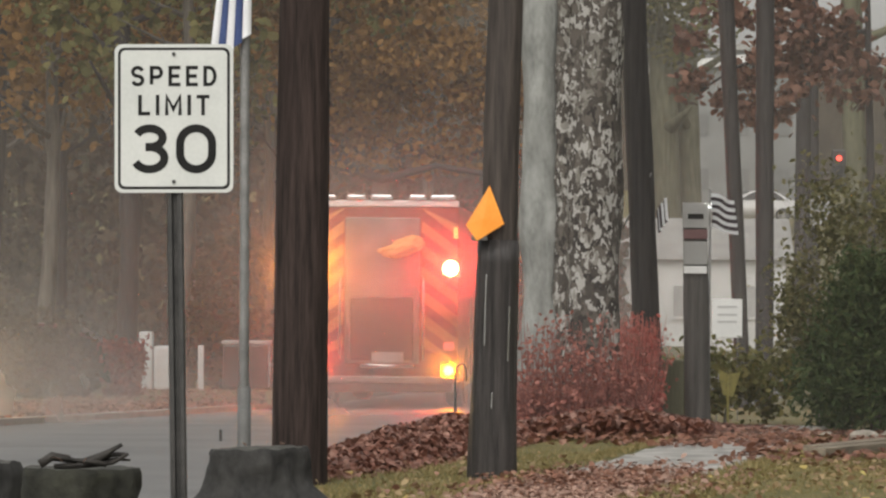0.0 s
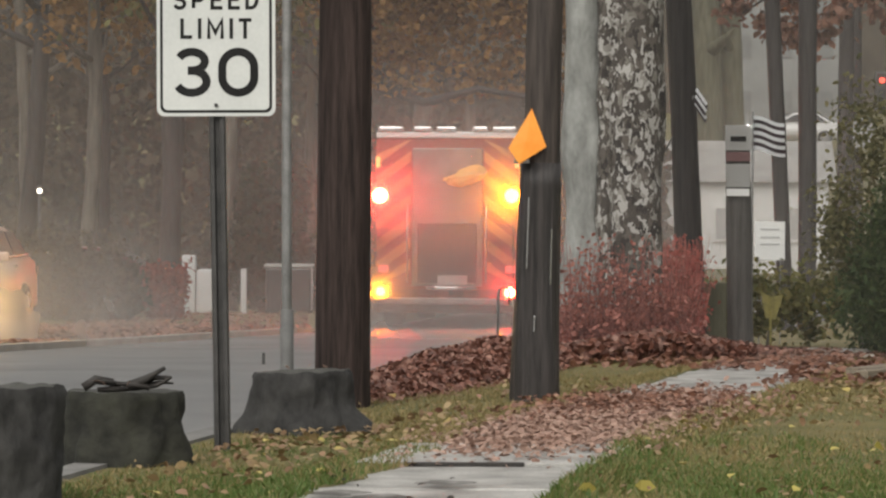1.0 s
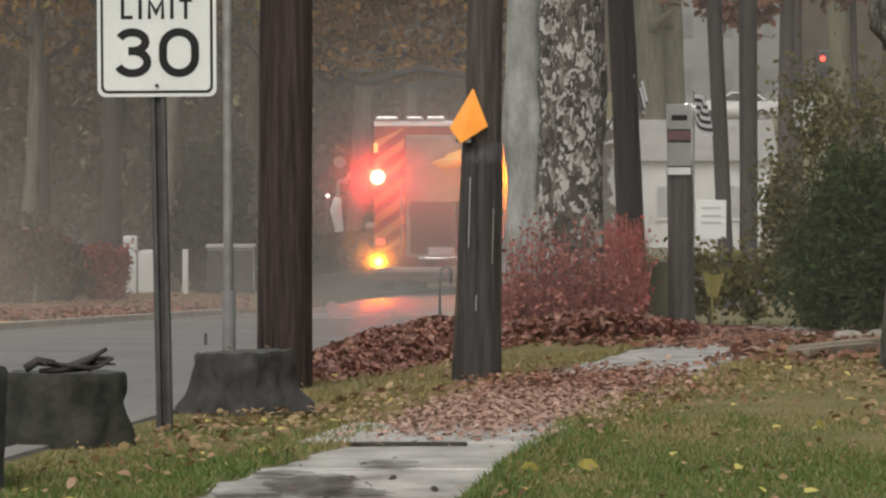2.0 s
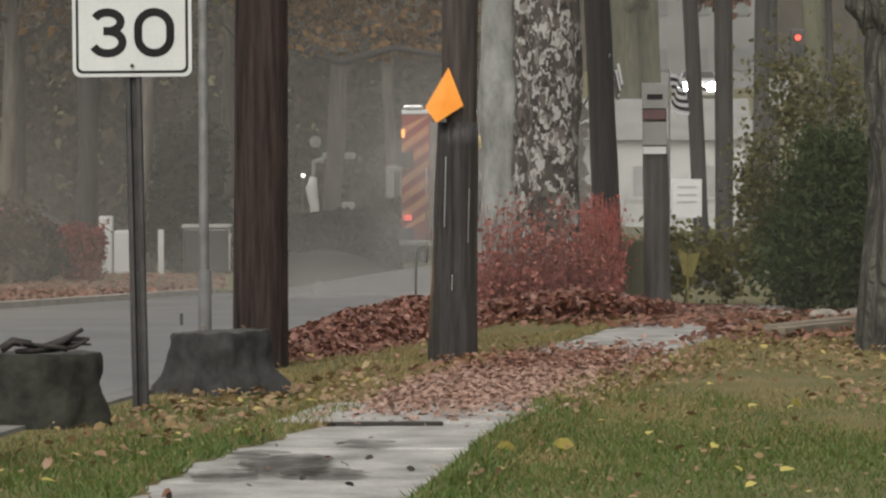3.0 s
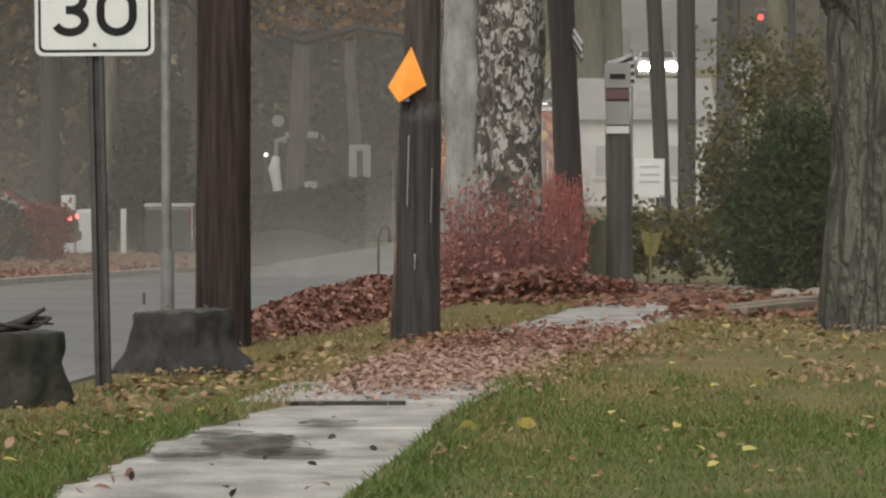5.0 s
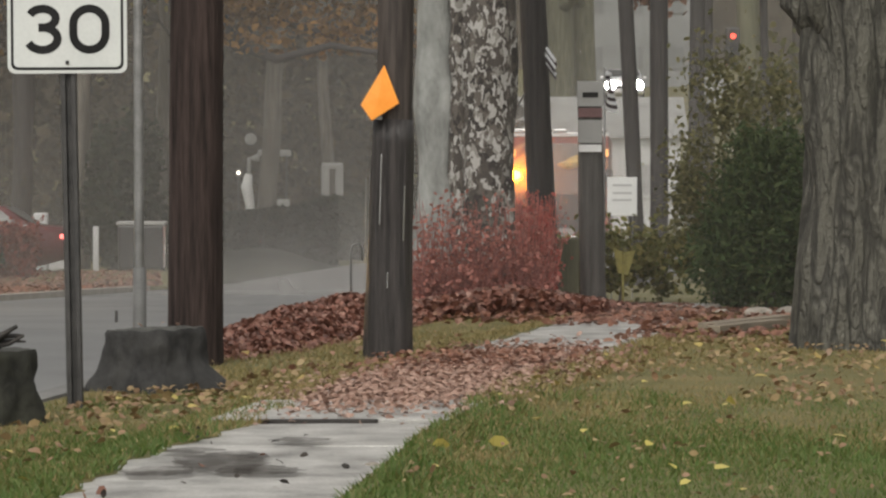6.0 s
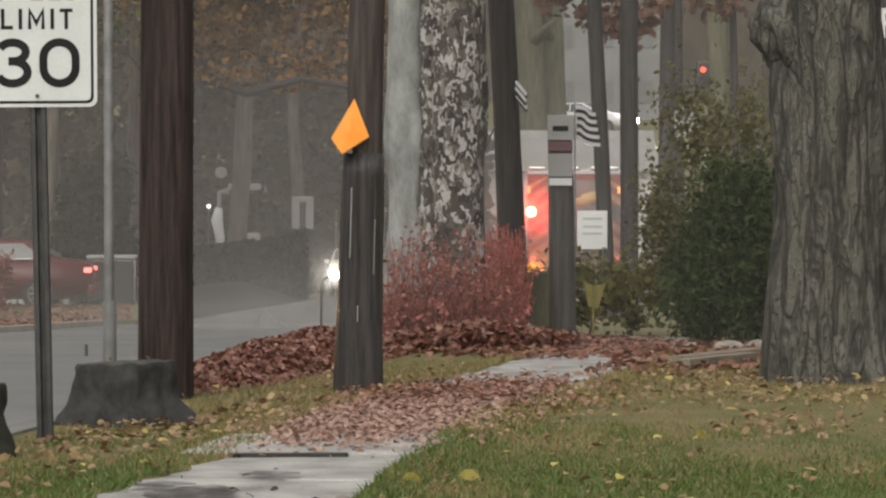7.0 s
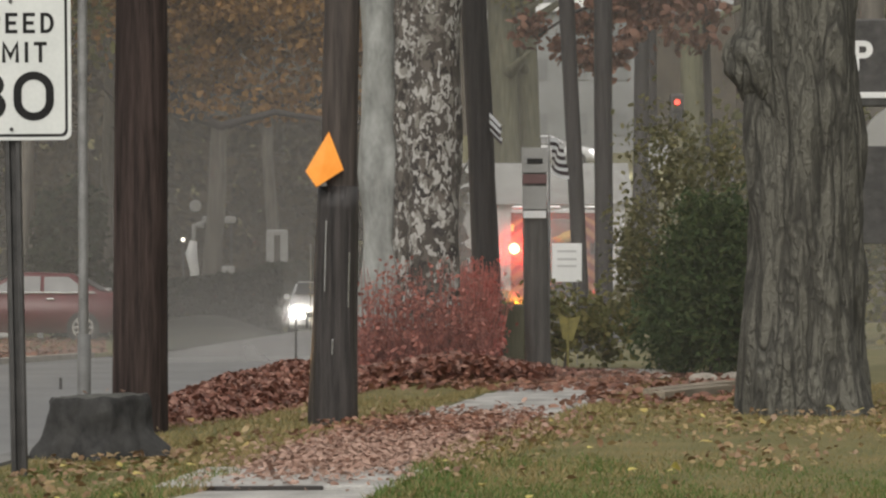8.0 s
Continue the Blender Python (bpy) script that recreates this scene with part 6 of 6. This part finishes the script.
        for h in (-0.155, 0.155):
            part("cap", disc(0.168, 0.01, (0, 0, h), (0, 0, 0), 24), DARK, c)
        o = tagged(new("beacon"), "turning warning lamp with red and amber lenses")
        o.parent = t
        o.matrix_basis = pose(x, -0.18, z)
        for a in (60, 180, 300):
            d = radians(a - 90)
            part("fin", box((0.163, 0.006, 0.299), (0.08 * math.cos(d), 0.08 * math.sin(d), 0), 0.0, (0, 0, a - 90)), DARK, o)
        for a, mat, word in ((120, LAMP_RED, "red lens"), (240, LAMP_AMBER, "amber lens")):
            d = radians(a - 90)
            part("lens", disc(r * 0.77, 0.012, (math.cos(d) * 0.105, math.sin(d) * 0.105, 0), (90, 0, a), 18), mat, o, word)
        lamps[key] = o
        lamp_halo(t, x, -0.43, z, 0.9, 1)
    # spray hanging behind the wheels
    b = bmesh.new()
    nx, nz, w, h = 22, 14, 6.2, 4.6
    g = [[b.verts.new((w * (i / nx - 0.5), -0.45 - 0.36 * math.cos(math.pi * (i / nx - 0.5)) + 0.08 * noise.noise(Vector((i * 0.35, j * 0.35, 0.0))), 0.05 + h * j / nz)) for i in range(nx + 1)] for j in range(nz + 1)]
    for j in range(nz):
        for i in range(nx):
            b.faces.new((g[j][i], g[j][i + 1], g[j + 1][i + 1], g[j + 1][i]))
    part("spray", b, SPRAY_THICK, t, "thin veil of road spray", smooth=True, kind="stuff")
    return t, lamps


HALO_FILM = misty("lamp_halo_film", (0.6, 0.6, 0.6), 0.26, 1.2, seed=9.0, puff=True)
SPRAY_THICK = misty("thick_road_spray", (0.55, 0.55, 0.54), 0.60, 0.5, seed=5.0, thin=0.35, puff=True)


def mist():
    """Veils of rain and drifting spray between the poles and the woods; gives back the puffs that drift."""
    puffs = []
    for k, (y, x0, x1, z1, amount) in enumerate(((31.0, -9, 11, 12, 0.085), (42.5, -14, 16, 16, 0.10), (55.6, -18, 20, 18, 0.21), (111.0, -34, 38, 26, 0.23))):
        b = bmesh.new()
        nx, nz = 26, 12
        z0 = height(y) - 0.4
        g = [[b.verts.new((x0 + (x1 - x0) * i / nx, y + 0.5 * noise.noise(Vector((i * 0.4, j * 0.4, k * 5.0))), z0 + (z1 - z0) * j / nz)) for i in range(nx + 1)] for j in range(nz + 1)]
        for j in range(nz):
            for i in range(nx):
                b.faces.new((g[j][i], g[j][i + 1], g[j + 1][i + 1], g[j + 1][i]))
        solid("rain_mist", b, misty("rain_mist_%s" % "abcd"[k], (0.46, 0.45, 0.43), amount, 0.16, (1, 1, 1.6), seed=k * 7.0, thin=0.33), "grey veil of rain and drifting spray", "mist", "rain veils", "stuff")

    for k, (x, y, z, w, h, amount) in enumerate(((-6.9, 43.9, -0.35, 8.0, 3.4, 0.62), (-1.9, 50.0, -0.7, 8.2, 3.3, 0.48), (-9.9, 66.0, 0.4, 5.4, 3.2, 0.14))):
        b = bmesh.new()
        nx, nz = 18, 12
        g = [[b.verts.new((w * (i / nx - 0.5), 0.5 * math.cos(math.pi * (i / nx - 0.5)) * math.cos(math.pi * (j / nz - 0.5)) + 0.1 * noise.noise(Vector((i * 0.5, j * 0.5, k * 3.0))), h * (j / nz - 0.5))) for i in range(nx + 1)] for j in range(nz + 1)]
        for j in range(nz):
            for i in range(nx):
                b.faces.new((g[j][i], g[j][i + 1], g[j + 1][i + 1], g[j + 1][i]))
        ob = solid("road_spray", b, misty("spray_puff_%s" % "abcdef"[k], (0.54, 0.53, 0.515), amount, 0.9, seed=k * 4.0 + 2, puff=True), "drifting puff of road spray over wet asphalt", "spray", "spray puffs", "stuff")
        ob.matrix_basis = pose(x, y, z + height(y) + 0.35)
        puffs.append(ob)
    return puffs


ground()
road()
driveway()
sidewalk()
walk_edge()
joint_dirt()
damp_stain()
far_woods()
far_house()
sycamore()
big_tree()
bush()
leaf_pile()
roadside()
post_with_plates()
far_side()
RED = car("red_car", RED_CAR, "dark red saloon backing out across the road", GREY_PAINT, LAMP_TAIL)
WHITE = car("white_car", WHITE_CAR, "white car coming up the road with headlights on", LAMP_WHITE, LAMP_TAIL, 0.13, 0.72)
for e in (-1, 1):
    lamp_halo(WHITE, e * 0.72, 2.44, 0.66, 0.6, -1)
BEIGE = car("beige_car", BEIGE_CAR, "pale beige car standing with warm headlights lit", LAMP_WARM, DARK, 0.14)
BEIGE.matrix_basis = pose(-7.85, 47.1, height(47) - 0.05, 0, 0, 178)
FAR = car("distant_car", WHITE_CAR, "distant car with white headlights on the far hill", LAMP_FAR, DARK, 0.22)
TRUCK, BEACONS = fire_truck()
PUFFS = mist()
litter()
lawn()


def motions():
    # the fire engine pulls away downhill
    path = [(0.0, -1.99, 57.8), (1.0, -1.73, 61.2), (1.7, -1.30, 66.7), (2.8, -0.377, 76.5), (3.2, -0.085, 78.8), (3.5, 0.10, 81.0), (4.0, 0.66, 84.0), (4.7, 1.61, 86.0), (5.8, 3.58, 91.0), (7.0, 5.15, 94.5), (8.0, 5.58, 99.0)]
    walk(TRUCK, [(t, pose(x, y, height(y) - 0.1, -1.0, 0, -4)) for t, x, y in path])
    # the warning lamps turn: 0 blank, 1 red, 2 amber towards the rear
    left = [(0.0, 2), (0.2, 1), (0.6, 2), (0.9, 1), (1.3, 2), (1.5, 0), (1.7, 1), (2.1, 2), (2.4, 1), (2.9, 2), (3.0, 0), (3.2, 2), (3.3, 1), (3.4, 0), (3.6, 1), (3.8, 0), (4.0, 2), (4.1, 1), (4.2, 0), (4.4, 1), (4.5, 0), (4.9, 2), (5.2, 1), (5.5, 2), (6.2, 1), (6.45, 0), (6.6, 2), (6.9, 1), (7.3, 2), (7.7, 1), (8.0, 1)]
    right = [(0.0, 1), (0.2, 2), (0.6, 1), (0.9, 2), (1.3, 1), (1.5, 0), (1.7, 2), (2.1, 1), (2.4, 2), (2.9, 1), (3.0, 0), (3.2, 1), (3.3, 2), (3.4, 0), (3.6, 2), (3.8, 0), (4.0, 1), (4.2, 0), (4.4, 2), (4.6, 1), (4.9, 0), (8.0, 0)]

    def turns(ob, states, swap):
        at, last, rows, angle = ob.matrix_basis.translation.copy(), None, [], 0.0
        for t, s in states:
            if swap and s:
                s = 3 - s
            goal = {0: 0.0, 1: -120.0, 2: -240.0}[s]
            if last is None:
                angle = goal
                rows.append((t, angle))
            else:
                d = (goal - angle + 180) % 360 - 180
                if abs(d) > 1:
                    rows.append((t - 2 / 30, angle))
                    rows.append((t - 1 / 30, angle + d / 2))
                    angle += d
                    rows.append((t, angle))
            last = s
        rows.append((8.0 + 1 / 30, angle))
        clean = []
        for t, a in rows:
            if not clean or t > clean[-1][0] + 0.01:
                clean.append((t, a))
            else:
                clean[-1] = (clean[-1][0], a)
        walk(ob, [(t, Matrix.Translation(at) @ pose(0, 0, 0, 0, 0, a)) for t, a in clean])
    turns(BEACONS["ul"], left, False)
    turns(BEACONS["ll"], [(t, 2 if t == 3.4 else v) for t, v in left], True)
    turns(BEACONS["ur"], right, False)
    turns(BEACONS["lr"], [(0.48 if t == 0.6 else t, v) for t, v in right], True)
    # the red car backs out of its drive from the fifth second on; its tail leads
    g = height(75) - 0.34
    walk(RED, [(t, pose(x, 75, g, 0, 0, 90)) for t, x in ((0.0, -9.85), (3.5, -9.82), (4.7, -9.62), (5.8, -9.20), (6.5, -8.58), (7.0, -7.97), (7.5, -7.26), (8.0, -6.55))])
    # the white car comes up the hill
    walk(WHITE, [(t, pose(x, y, height(y) - 0.255, 0.5, 0, 180)) for t, x, y in ((0.0, 3.3, 123.0), (5.4, 3.3, 123.0), (6.2, 1.3, 120.0), (6.7, 0.05, 116.5), (7.0, -0.5, 113.5), (7.4, -0.62, 107.0), (7.8, -0.58, 99.6), (8.0, -0.66, 96.5))])
    # the distant car turns its headlights this way and away again
    walk(FAR, [(t, pose(x, 165, height(165), 0, 0, a)) for t, x, a in ((0.0, 10.9, 100), (2.5, 10.5, 105), (2.85, 10.35, 176), (4.5, 10.2, 178), (6.4, 9.7, 178), (6.9, 9.5, 240), (8.0, 9.0, 262))])
    # spray drifts off the road once the engine has passed
    for puff, rows in zip(PUFFS, (((0.0, 0.0), (1.2, -0.4), (1.8, -1.4), (2.8, -3.6), (8.0, -6.0)), ((0.0, 0.0), (3.0, 0.4), (8.0, 1.1)))):
        at = puff.matrix_basis.translation.copy()
        walk(puff, [(t, pose(at.x + d, at.y, at.z)) for t, d in rows])
    # the flags stir in the wind
    walk(STRIPED, [(t, STRIPED_AT @ pose(0, 0, 0, 0, 0, a)) for t, a in ((0.0, -40), (0.5, -70), (1.0, -12), (1.5, -62), (2.8, -64), (3.1, -56), (3.5, -20), (4.0, -90), (4.5, -165), (5.2, -120), (6.0, -76), (7.0, -48), (8.0, -62))])

    walk(SMALL, [(t, pose(0, 0, z, 0, b, a)) for t, z, b, a in ((0.0, -0.2, 45, -50), (0.3, 0.06, 5, -20), (0.5, 0.1, 0, 0), (0.8, 0.06, 0, -30), (1.2, 0.0, 15, -60), (3.0, -0.1, 30, -62), (4.0, 0.0, 10, -66), (6.0, 0.0, 0, -60), (8.0, 0.0, -5, -55))])


motions()
